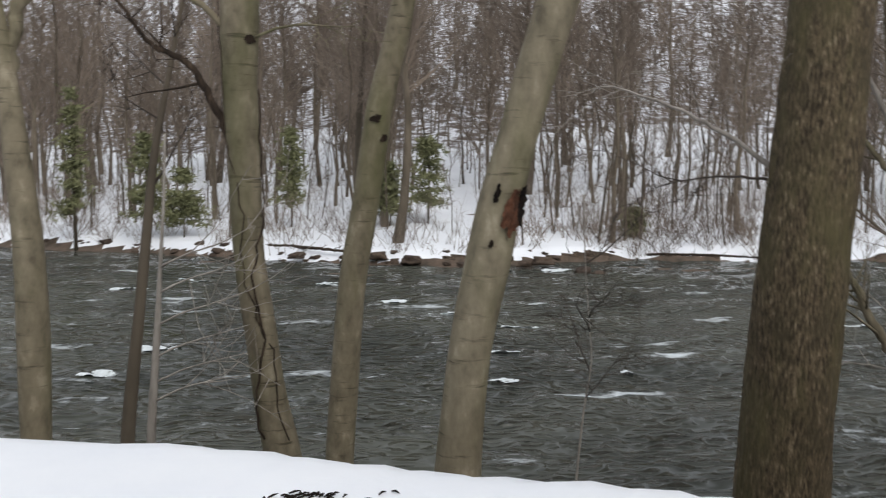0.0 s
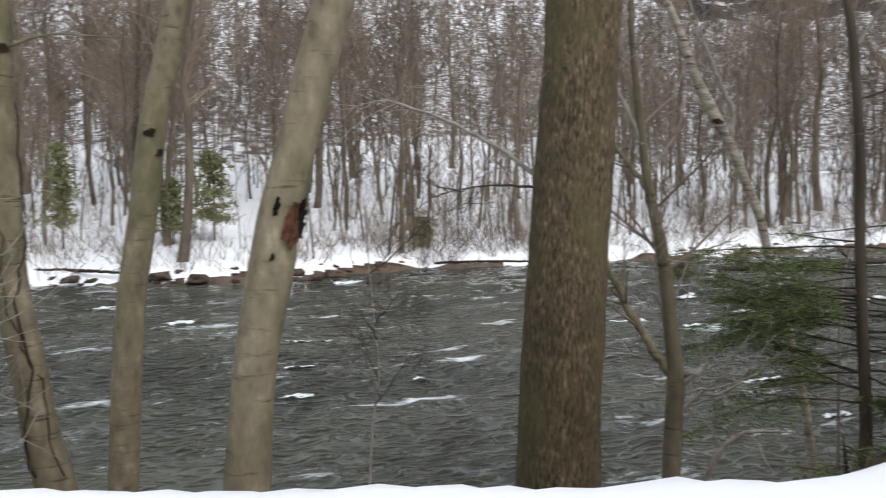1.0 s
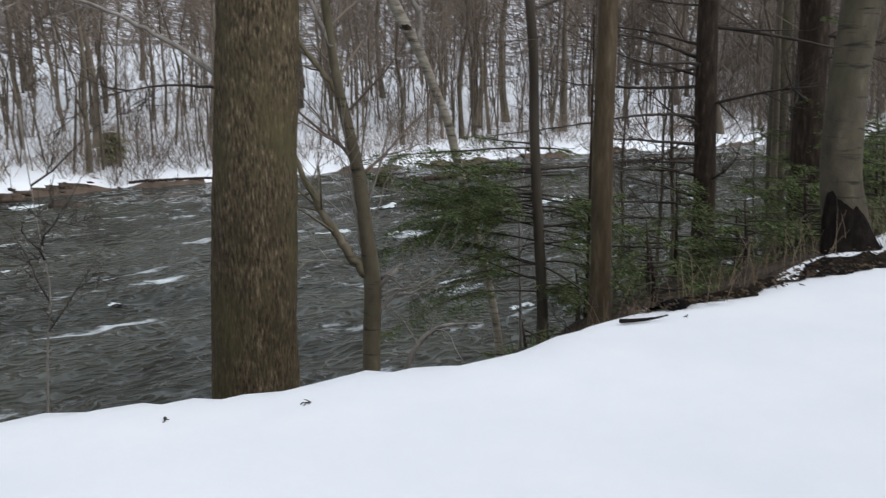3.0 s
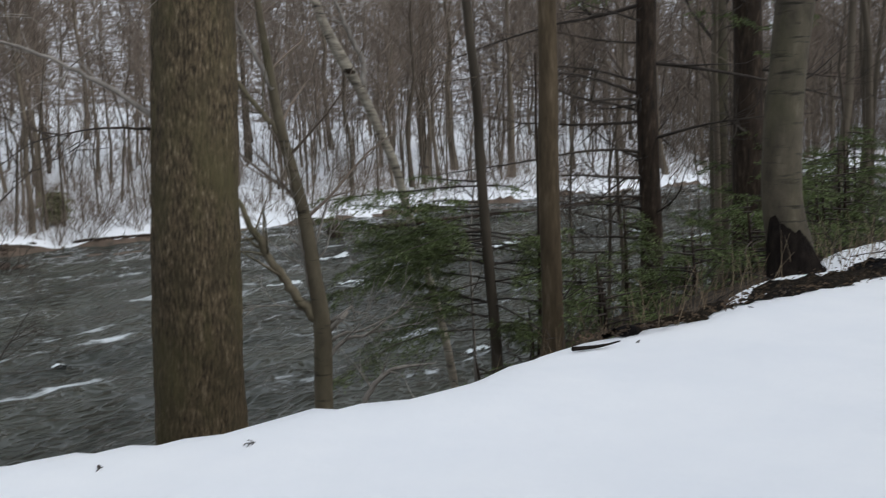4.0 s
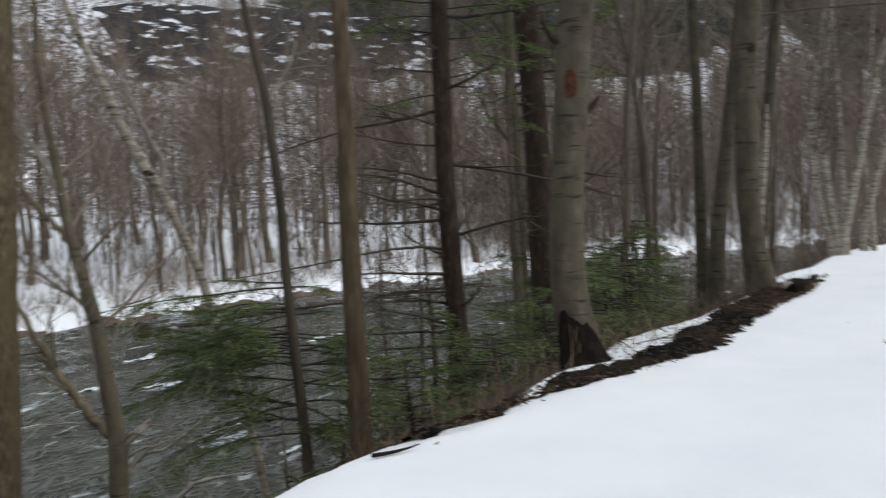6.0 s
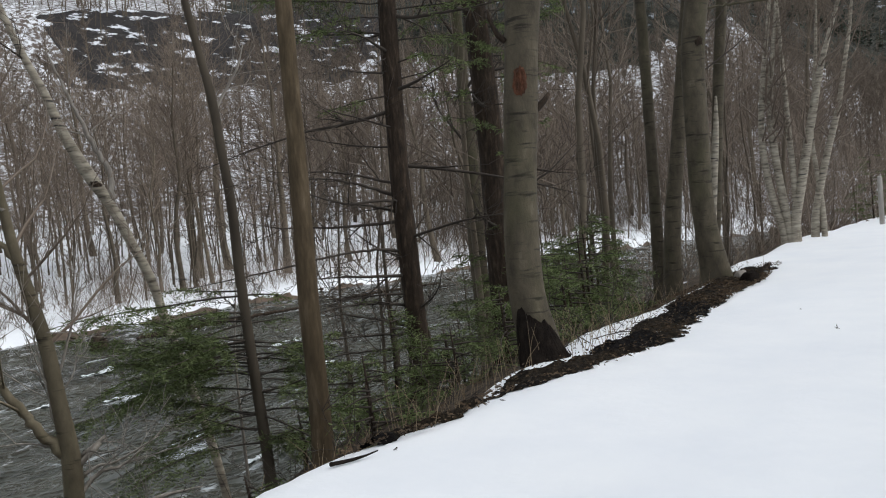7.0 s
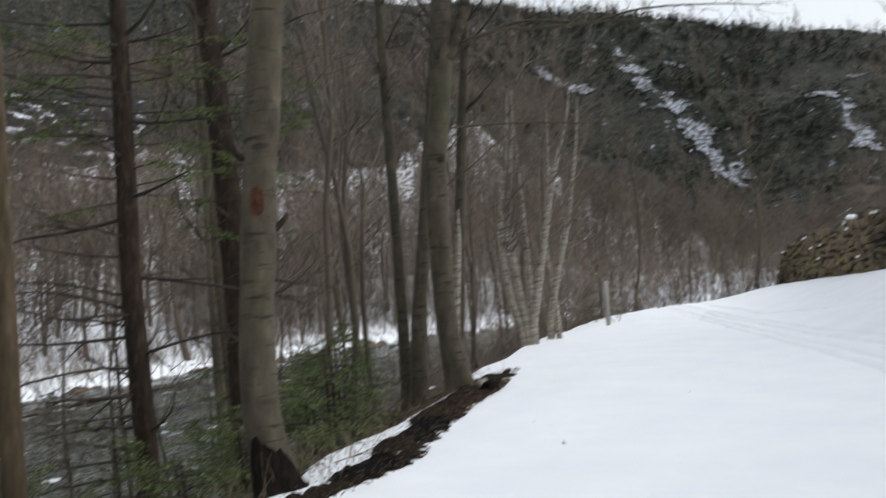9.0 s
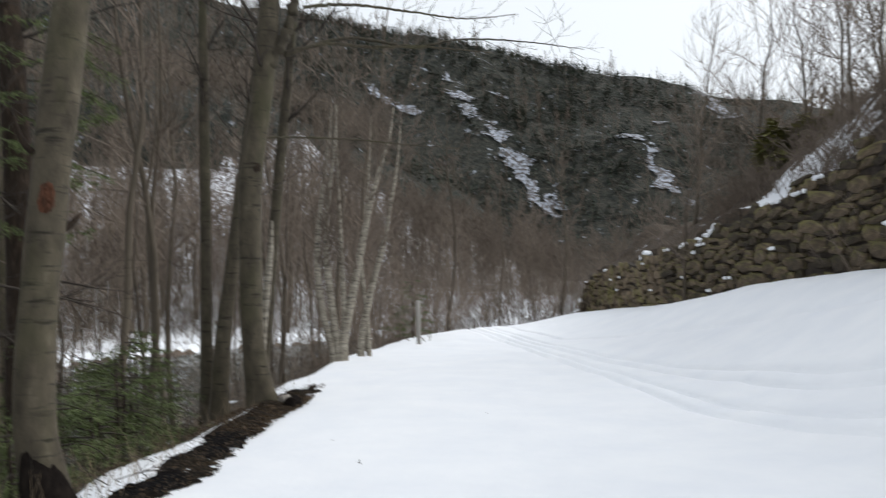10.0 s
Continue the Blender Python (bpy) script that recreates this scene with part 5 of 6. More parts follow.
limb(grey, [(14.39, 4.13, 4.30), (14.71, 3.59, 4.33), (15.01, 2.74, 4.31), (15.20, 1.96, 4.23), (15.37, 0.98, 4.14)], [0.022, 0.019, 0.015, 0.010, 0.004], 51, 8)
limb(grey, [(14.48, 3.45, 6.45), (14.71, 2.71, 6.52), (14.94, 1.77, 6.42), (15.12, 0.82, 6.3), (15.21, -0.07, 6.35)], [0.03, 0.025, 0.018, 0.012, 0.005], 52, 10)
wound(grey, "knot", "dark hollow knot", HEMLOCK, 3.68, 3.84, facing(14.19, 4.16) + 0.5, 0.35, 19, 0.003, 0.6)
bank_tree("slender_tree", "thin leaning trunk behind the beech", [(16.40, 4.84, 0.13), (16.43, 4.74, 1.35), (16.47, 4.60, 3.10), (16.52, 4.43, 4.85)], [0.100, 0.100, 0.099, 0.098], DARKBEECH, 19)
bank_tree("slender_tree", "young grey stem beside the leaning trunk", [(15.78, 4.74, -0.2), (15.76, 4.74, 1.5), (15.78, 4.72, 3.4)], [0.07, 0.06, 0.05], GREYWOOD, 20, top=6, sides=10)
snag = bank_tree("tree_snag", "pale broken birch stem among the bank trees", [(15.62, 4.61, 0.56), (15.64, 4.55, 1.36), (15.66, 4.48, 2.05)], [0.070, 0.070, 0.065], BIRCH, 21, top=2.3, sides=10, branches=0)
for i, (bends, girth) in enumerate([([(22.43, 5.01, 0.15), (22.37, 5.23, 1.16), (22.34, 5.37, 2.46), (22.36, 5.29, 3.77), (22.39, 5.15, 4.79)], [0.094, 0.086, 0.079, 0.065, 0.051]),
    ([(22.46, 4.90, 0.21), (22.43, 5.00, 1.16), (22.40, 5.13, 2.46), (22.40, 5.13, 3.62), (22.43, 5.01, 4.64)], [0.108, 0.094, 0.087, 0.072, 0.051]),
    ([(22.48, 4.79, 0.22), (22.54, 4.54, 1.58), (22.61, 4.25, 3.02), (22.66, 3.99, 4.19), (22.70, 3.77, 4.92)], [0.123, 0.109, 0.095, 0.073, 0.051]),
    ([(24.06, 4.62, 0.48), (24.10, 4.44, 1.40), (24.15, 4.16, 2.48), (24.20, 3.94, 3.26), (24.22, 3.80, 4.04)], [0.100, 0.093, 0.085, 0.070, 0.055]),
    ([(22.50, 4.72, 0.26), (22.50, 4.73, 1.44), (22.49, 4.78, 2.74), (22.48, 4.81, 3.91)], [0.079, 0.072, 0.065, 0.051]),
    ([(24.10, 4.44, 0.54), (24.09, 4.49, 1.41), (24.07, 4.59, 2.49), (24.09, 4.49, 3.58)], [0.070, 0.062, 0.054, 0.047])]):
    bank_tree("birch_tree", "slim white birch stem in a clump", bends, girth, BIRCH, 24 + i, top=6.6, sides=10, branches=16, crown_from=2.2, flare=1.1, twig=TWIG, reach=0.9)


# ---- hemlock greenery on the bank ----
def hemlock_boughs(parent, base, specs, seed, leaf_len=0.05, dense=1.0):
    """Green boughs as parts of a tree; specs are rows of start, compass angle, length, lift."""
    rg = np.random.RandomState(seed)
    for p, a, ln, up in specs:
        wood, leaf = Geo(), Geo()
        bough(wood, leaf, rg, np.array(p) - base, (math.cos(a), math.sin(a), up), ln, 0.35, leaf_len, dense)
        o = part("bough", wood, DARKTWIG, parent)
        part("needles", leaf, NEEDLE, o, "flat dark green needles", False)


fa = facing(6.96, 6.86)
specs = []
srg = np.random.RandomState(60)
for i in range(44):
    # most reach out over the water on one side, a few on the other
    z = srg.uniform(-0.35, 0.80) if i % 5 else srg.uniform(-1.1, -0.3)
    a = srg.uniform(-2.2, -0.9) if i % 3 else srg.uniform(0.7, 2.1)
    c, _ = slim.at(z)
    specs.append((c + slim.base, fa + a, srg.uniform(0.9, 2.05) if a < 0 else srg.uniform(0.5, 1.35), srg.uniform(-0.12, 0.22)))
hemlock_boughs(slim.thing, slim.base, specs, 61, 0.052, 1.35)
hemlock_boughs(hem_b.thing, hem_b.base, [(hem_b.at(z)[0] + hem_b.base, facing(11.33, 6.31) + a, ln, 0.0) for z, a, ln in ((2.7, -0.9, 0.9), (2.5, 0.9, 0.8), (3.9, -0.7, 1.0), (4.1, 0.6, 0.9), (2.65, 0.2, 0.7), (3.7, 0.2, 0.7), (3.3, 1.1, 1.0), (3.1, -1.0, 1.1), (3.5, -0.4, 0.9), (3.6, 1.6, 1.2), (4.2, 1.0, 1.3), (4.0, 1.5, 1.2), (2.9, 0.6, 0.7), (4.4, -1.2, 1.2), (0.3, 1.2, 1.1), (-0.2, -1.2, 1.0), (0.0, 0.4, 0.9), (4.9, 1.5, 1.5), (4.6, 1.3, 1.4), (5.2, 1.7, 1.6), (4.75, 1.0, 1.2), (5.3, 1.2, 1.4), (2.5, 1.5, 0.9), (2.2, 0.5, 0.7))], 62, 0.06, 0.9)
hemlock_boughs(hem_a.thing, hem_a.base, [(hem_a.at(z)[0] + hem_a.base, facing(9.67, 6.56) + a, ln, 0.05) for z, a, ln in ((4.6, -1.3, 1.7), (4.4, -1.0, 1.5), (4.2, -1.6, 1.8), (4.0, -1.2, 1.5), (4.8, -1.5, 1.9), (4.9, -0.8, 1.4), (4.5, 1.3, 1.2), (5.0, 1.4, 1.3), (3.8, -1.4, 1.2), (3.4, 1.1, 1.2), (3.7, 1.5, 1.3), (4.1, 1.2, 1.5), (4.7, 1.0, 1.4), (3.0, -1.3, 1.0), (3.2, 1.4, 0.9))], 64, 0.06, 0.9)


def young_hemlock(x, y, height, seed, n, reach):
    z = float(ground_height(x, y))
    base = np.array([x, y, z - 0.1])
    t = thing("hemlock_sapling", tuple(base), "small green hemlock sapling on the bank", "tree", "hemlock saplings")
    rg = np.random.RandomState(seed)
    g = Geo()
    g.tube([(0, 0, 0), (0.03, 0.02, height * 0.5), (0.0, 0.05, height)], [0.03, 0.02, 0.006], 8)
    part("trunk", g, HEMLOCK, t)
    hemlock_boughs(t, base, [(base + (0, 0, height * (0.15 + 0.8 * i / n)), rg.rand() * 6.283, reach * (1.1 - 0.75 * i / n), 0.12) for i in range(n)], seed + 1, 0.055, 1.2)


for i, (x, y, h, n, reach) in enumerate([(7.71, 5.96, 1.0, 12, 0.75), (8.4, 5.34, 0.8, 12, 0.7), (7.26, 6.56, 0.7, 9, 0.8), (10.52, 4.94, 1.25, 14, 0.95), (11.65, 5.21, 1.6, 14, 1.0), (13.13, 5.67, 1.8, 14, 1.0), (10.08, 5.56, 0.8, 10, 0.7), (5.99, 6.04, 0.6, 8, 0.6), (14.26, 6.82, 2.2, 14, 1.1), (9.05, 7.35, 1.4, 12, 0.9), (12.38, 7.87, 2.2, 14, 1.2), (9.6, 4.9, 1.5, 18, 1.1), (10.8, 5.0, 1.3, 16, 1.0), (12.0, 5.3, 1.8, 18, 1.2), (13.4, 5.9, 2.0, 18, 1.2), (11.4, 6.4, 2.2, 18, 1.3), (8.6, 4.7, 0.9, 14, 0.8), (7.9, 4.9, 0.8, 14, 0.8), (14.6, 6.6, 2.4, 18, 1.3), (9.0, 6.6, 1.6, 16, 1.1), (6.5, 4.9, 0.7, 12, 0.7), (34.5, 4.8, 2.6, 20, 1.0), (35.3, 5.5, 1.8, 16, 0.9)]):
    young_hemlock(x, y, h, 130 + 3 * i, n, reach)


def dead_arch():
    base = np.array([5.35, 7.10, float(ground_height(5.35, 7.10)) - 0.1])
    t = thing("dead_branch", tuple(base), "pale dead branch arching over the bank", "branch")
    st = Stem(t, base, None, None, GREYWOOD)
    limb(st, [base, (5.35, 7.10, -1.41), (5.46, 7.02, -1.18), (5.58, 6.93, -1.07), (5.75, 6.81, -1.04), (5.95, 6.65, -1.02)], [0.032, 0.030, 0.026, 0.022, 0.016, 0.006], 63, 6, GREYWOOD, "stem")


dead_arch()


# ---- evergreens on the far bank ----
def pine_crown(seed, height, width, clear):
    """Loose tufts of needles along uneven whorls, thinner towards the top."""
    rg = np.random.RandomState(seed)
    g = Geo()
    for _ in range(58):
        t = rg.uniform(0, 1) ** 1.2
        a, z = rg.rand() * 6.283, height * (clear + (1 - clear) * t)
        reach = width * (1.08 - t) ** 0.7 * rg.uniform(0.45, 1.1)
        d = np.array([math.cos(a), math.sin(a), rg.uniform(-0.25, 0.25)])
        for _ in range(42):
            u = rg.uniform(0.15, 1.0)
            c = np.array([0, 0, z]) + d * reach * u + rg.randn(3) * (0.16, 0.16, 0.10) * (0.5 + u)
            e = (d * 0.5 + rg.randn(3) * 0.7) * rg.uniform(0.09, 0.20)
            w = np.cross(e, rg.randn(3))
            w = w / (np.linalg.norm(w) + 1e-6) * rg.uniform(0.025, 0.06)
            g.add([c - e, c + w, c + e, c - w], [[0, 1, 2, 3]])
    return g


def far_evergreen(x, y, z_top, width, seed):
    z = float(ground_height(x, y)) - 0.1
    h = z_top - z
    t = thing("pine_tree", (x, y, z), "small olive green pine in the snow across the river", "tree", "pines across the river")
    g = Geo()
    g.tube([(0, 0, -0.4), (0.05, 0, h * 0.5), (0, 0, h * 0.97)], [h * 0.013, h * 0.009, 0.01], 6)
    part("trunk", g, FARBARK, t)
    part("crown", pine_crown(seed, h, width, 0.25), PINE, t, "", False)


PINE = surface("pine_foliage", [(0.3, (0.110, 0.118, 0.056)), (0.7, (0.230, 0.232, 0.120))], scale=2, rough=0.85, bump=0.0)
for i, (x, y, top, w) in enumerate([(-16.1, 46.2, 5.0, 1.04), (-12.3, 45.8, 2.7, 1.60), (-10.4, 45.8, 0.9, 1.44), (-5.0, 47.7, 3.1, 0.99), (2.5, 47.5, 2.7, 1.64), (0.4, 47.0, 1.3, 0.92), (13.1, 44.2, -1.1, 0.51)]):
    far_evergreen(x, y, top, w, 600 + i)


# ---- rocks and driftwood across the river ----
def boulder_mesh(seed, mat=ROCK):
    rg = np.random.RandomState(seed)
    bm = bmesh.new()
    bmesh.ops.create_icosphere(bm, subdivisions=3, radius=1.0)
    for v in bm.verts:
        n = v.co.copy()
        k = 1 + 0.55 * noise.noise(n * 1.1 + Vector((seed, 0, 0))) + 0.22 * noise.noise(n * 2.7 + Vector((0, seed, 0))) + 0.08 * noise.noise(n * 6.0 + Vector((0, 0, seed)))
        v.co = Vector((n.x * k * 1.15, n.y * k * 0.8, max(min(n.z * k * 0.60, 0.50 + 0.15 * n.x), -0.3)))
    me = bpy.data.meshes.new("boulder")
    bm.to_mesh(me)
    bm.free()
    me.materials.append(mat)
    me.polygons.foreach_set("use_smooth", [True] * len(me.polygons))
    return me


rock_meshes = [boulder_mesh(700 + i) for i in range(6)]
cap_mesh = boulder_mesh(720, SNOW)


def boulder(x, y, z, size, turn, i, cap):
    t = thing("boulder", (x, y, z), "reddish brown river boulder at the snowy water's edge", "rock", "boulders along the far bank")
    t.rotation_euler = (0, 0, turn)
    t.scale = (size, size, size)
    o = new("stone", rock_meshes[i % 6])
    o.parent = t
    if cap:
        s = new("snow_cap", cap_mesh)
        s.parent = t
        s.location, s.scale = (0, 0.12, 0.40), (0.72, 0.72, 0.42)
        tagged(s, "cap of white snow")


rock_rg = np.random.RandomState(12)
fb_pts = np.array(FARBANK[2:16], float)
for i in range(105):
    k = rock_rg.randint(0, len(fb_pts) - 1) if i > 55 else rock_rg.randint(0, 5)
    a = fb_pts[k] + (fb_pts[k + 1] - fb_pts[k]) * rock_rg.rand()
    off = rock_rg.uniform(-0.7, 0.9)
    x, y = a[0] + rock_rg.randn() * 0.2, a[1] + off
    size = rock_rg.uniform(0.10, 0.34) * (1.0 if k < 4 else 0.7)
    boulder(x, y, max(float(ground_height(x, y)), WATER_Z - 0.05) - size * 0.22, size, rock_rg.rand() * 6.28, i, off > 0.2 and rock_rg.rand() < 0.5)
for x, y, z, s in ((8.68, 36.6, -3.35, 0.62), (9.36, 36.44, -3.4, 0.45), (7.28, 38.57, -3.1, 0.6), (6.47, 38.52, -3.2, 0.5), (5.72, 39.06, -3.0, 0.55), (1.31, 39.24, -3.1, 0.65), (-0.22, 39.93, -3.0, 0.6), (-4.04, 41.04, -3.1, 0.5)):
    boulder(x, y, z, s * 0.72, x * 3, int(s * 100), False)


def log(x0, y0, x1, y1, r, seed, label, z=None):
    za = float(ground_height(x0, y0)) if z is None else z
    zb = float(ground_height(x1, y1)) if z is None else z
    t = thing("log", (x0, y0, za + r * 0.6), label, "log", "driftwood")
    st = Stem(t, np.array([x0, y0, za + r * 0.6]), None, None, GREYWOOD)
    zs = (za + r * 0.6, (za + zb) / 2 + r * 0.9, zb + r * 0.6)
    limb(st, [(x0, y0, zs[0]), ((x0 * 2 + x1) / 3, (y0 * 2 + y1) / 3 + 0.3, zs[1]), ((x0 + 2 * x1) / 3, (y0 + 2 * y1) / 3 - 0.2, zs[1] + 0.05), (x1, y1, zs[2])], [r, r * 0.9, r * 0.75, r * 0.5], seed, 8, HEMLOCK, "stem")


log(24.85, 34.47, 36.41, 33.91, 0.11, 64, "long fallen trunk lying along the waterline", -3.3)
log(38.04, 34.04, 46.71, 32.49, 0.09, 65, "fallen trunk at the snowy water's edge", -3.25)
log(12.42, 39.4, 17.52, 37.67, 0.07, 66, "bare driftwood branch on the snow bank", -2.9)
log(-6.32, 43.35, -1.56, 40.61, 0.10, 67, "thin driftwood stem on the bank", -2.9)
root = thing("root_plate", (22.76, 34.39, -3.4), "dark upturned root plate of a fallen tree", "stump")
rr = np.random.RandomState(68)
rootg = Geo()
rootg.tube([(0, 0, -0.2), (0.1, 0, 0.45), (0.0, 0.1, 1.0)], [0.55, 0.48, 0.22], 12, rough=0.12, rg=rr)
for i in range(14):
    a = rr.rand() * 6.283
    grow(rootg, rr, (0.2 * math.cos(a), 0.2 * math.sin(a), 0.3 + 0.5 * rr.rand()), (math.cos(a), math.sin(a), rr.uniform(-0.2, 0.8)), rr.uniform(0.4, 0.9), 0.06, 4, 5, 0.0, 0.3, 3, 0.5, 4)
root.scale = (0.7, 0.7, 0.7)
part("root_mass", rootg, HEMLOCK, root)


# ---- leaf litter, twigs and stones at the road edge ----
LIT_X = [4.75, 5.4, 6.2, 7.0, 7.5, 8.0, 8.8, 9.6, 10.5, 12.4, 13.9, 15, 16.5]
LIT_LO = [3.42, 3.28, 3.27, 3.1, 3.0, 2.9, 2.88, 3.05, 3.18, 3.39, 3.42, 3.6, 3.8]
LIT_HI = [3.46, 3.38, 3.47, 3.66, 3.33, 3.33, 3.41, 3.56, 3.7, 4.05, 4.13, 4.15, 3.95]


def litter():
    n, m = 420, 40
    xs = np.linspace(LIT_X[0], LIT_X[-1], n)
    lo = np.interp(xs, LIT_X, LIT_LO) + 0.10 * fbm(xs * 3.1, xs * 0, 81, 4)
    hi = np.interp(xs, LIT_X, LIT_HI) + 0.08 * fbm(xs * 2.3, xs * 0 + 7, 82, 4)
    hi = np.maximum(hi, lo + 0.01)
    X = np.repeat(xs[:, None], m, 1) + 0.0
    Y = lo[:, None] + (hi - lo)[:, None] * np.linspace(0, 1, m)[None]
    edge = np.minimum(np.linspace(0, 1, m), np.linspace(1, 0, m))[None] * 2
    Z = ground_height(X, Y) + 0.005 + 0.045 * smooth01(edge * 2.5) * (0.7 + 0.8 * fbm(X * 5, Y * 5, 83, 3)) + 0.012 * fbm(X * 22, Y * 22, 84, 2)
    i = (np.arange(n - 1)[:, None] * m + np.arange(m - 1)[None]).ravel()
    me = bpy.data.meshes.new("leaf_litter")
    me.from_pydata(np.stack([X, Y, Z], -1).reshape(-1, 3).tolist(), [], np.stack([i, i + m, i + m + 1, i + 1], 1).tolist())
    me.materials.append(LITTER)
    me.polygons.foreach_set("use_smooth", [True] * len(me.polygons))
    tagged(new("leaf_litter", me), "strip of wet dark leaves and soil melted free of snow", "leaf litter", kind="stuff")


litter()
LEAF = surface("dead_leaf", [(0.3, (0.030, 0.020, 0.012)), (0.7, (0.150, 0.100, 0.058))], scale=5, rough=0.8, bump=0.0)


def fallen_leaves():
    rg = np.random.RandomState(85)
    g = Geo()
    for _ in range(5200):
        x = rg.uniform(4.4, 16.6) if rg.rand() < 0.45 else rg.uniform(11.3, 15.0)
        lo, hi = np.interp(x, LIT_X, LIT_LO), np.interp(x, LIT_X, LIT_HI)
        y = rg.uniform(lo - 0.12, hi + (0.9 if rg.rand() < 0.5 else 0.0))
        z = float(ground_height(x, y)) + 0.03
        a, s = rg.rand() * 6.283, rg.uniform(0.010, 0.026)
        d, w = np.array([math.cos(a), math.sin(a), rg.uniform(-0.3, 0.5)]) * s, np.array([-math.sin(a), math.cos(a), rg.uniform(-0.3, 0.3)]) * s * 0.55
        p = np.array([x, y, z + rg.uniform(0, 0.03)])
        g.add([p - d, p + w * 0.9 + (0, 0, 0.008), p + d, p - w * 0.9 + (0, 0, 0.010), p], [[0, 1, 4], [1, 2, 4], [2, 3, 4], [3, 0, 4]])
    tagged(new("fallen_leaves", g.mesh("fallen_leaves", LEAF, False)), "curled brown beech leaves on the wet soil", "leaves", kind="stuff")
    s = Geo()
    for _ in range(260):
        x = rg.uniform(4.8, 10.3) if rg.rand() < 0.8 else rg.uniform(10.3, 16.5)
        y = np.interp(x, LIT_X, LIT_HI) + rg.uniform(-0.1, 1.3)
        z = float(ground_height(x, y))
        h = rg.uniform(0.12, 0.45)
        d = np.array([rg.randn() * 0.25, rg.randn() * 0.25, 1]) * h
        s.tube([(x, y, z - 0.02), (x + d[0] * 0.5, y + d[1] * 0.5, z + d[2] * 0.55), (x + d[0] * 1.2, y + d[1] * 1.2, z + d[2])], [0.003, 0.0022, 0.001], 4, cap=False)
    tagged(new("dry_stalks", s.mesh("dry_stalks", DRYGRASS)), "pale dry stalks and stems on the bank edge", "stalks", kind="stuff")
    b = Geo()
    for _ in range(110):
        x = rg.uniform(4.9, 13.6)
        y = np.interp(x, LIT_X, LIT_HI) + rg.uniform(0.1, 2.4)
        z = float(ground_height(x, y))
        d = np.array([rg.randn(), rg.randn(), rg.uniform(0.1, 1.2)])
        grow(b, rg, (x, y, z), d / np.linalg.norm(d), rg.uniform(0.3, 1.0), 0.006, 4, 4, 0.0, 0.2, 4, 0.5, 3)
    tagged(new("bank_brush", b.mesh("bank_brush", DARKTWIG)), "tangle of thin bare brush below the road", "brush", kind="stuff")


fallen_leaves()


def snow_stick():
    z = float(ground_height(4.39, 3.27))
    base = np.array([4.26, 3.33, z])
    t = thing("stick", tuple(base), "short dark broken stick lying on the snow", "stick")
    st = Stem(t, base, None, None, HEMLOCK)
    limb(st, [(4.262, 3.332, z + 0.018), (4.358, 3.292, z + 0.016), (4.464, 3.249, z + 0.02), (4.561, 3.215, z + 0.035)], [0.014, 0.012, 0.008, 0.004], 86, 0, CHAR, "stem")
    rg = np.random.RandomState(87)
    for i, (x, y, s) in enumerate([(1.57, 3.46, 0.05), (2.14, 3.20, 0.09), (6.48, 3.21, 0.2), (5.97, 3.13, 0.08), (11.04, 3.09, 0.25), (4.71, 3.12, 0.07), (13.00, 0.40, 0.12), (9.38, 1.41, 0.1), (10.84, 2.08, 0.14), (7.07, -0.65, 0.12)]):
        z = float(ground_height(x, y))
        g = Geo()
        a = rg.rand() * 6.283
        grow(g, rg, (0.02, 0.08, 0.004), (math.cos(a), math.sin(a), 0.2), s * 0.65, 0.003 if s > 0.06 else 0.008, 4, 5, -0.1, 0.2, 3, 0.55, 4)
        t = thing("twig", (x, y, z), "small dark twig poking from the snow", "twig", "twigs on the snow")
        part("stem", g, DARKTWIG, t)


snow_stick()


def bark_debris():
    """Dark flakes and bits of twig that lie on the snow at the road edge."""
    rg = np.random.RandomState(91)
    g = Geo()
    for _ in range(32):
        x, y = -0.15 + 0.16 * rg.randn(), 3.87 + 0.02 * rg.randn()
        z = float(ground_height(x, y)) + 0.006
        a, s = rg.normal(0.2, 0.6), rg.uniform(0.015, 0.055)
        d = np.array([math.cos(a), math.sin(a), rg.uniform(0, 0.25)]) * s
        g.tube([(x, y, z), (x + d[0] * 0.5, y + d[1] * 0.5 + 0.004, z + 0.006), (x + d[0], y + d[1], z + d[2])], [0.004, 0.006, 0.002], 5)
    tagged(new("bark_debris", g.mesh("bark_debris", CHAR)), "scatter of dark bark flakes on the snow", "debris", kind="stuff")


bark_debris()
for x, y, s, me, nm, lab in ((13.77, 3.48, 0.16, boulder_mesh(741, CHAR), "rock", "dark wet stone at the edge of the litter"), (14.16, 3.75, 0.12, boulder_mesh(742, GREYWOOD), "rock", "pale broken stone beside the beech")):
    t = thing(nm, (x, y, float(ground_height(x, y)) + 0.05), lab, "rock")
    t.scale = (s, s, s * 1.6)
    o = new("stone", me)
    o.parent = t


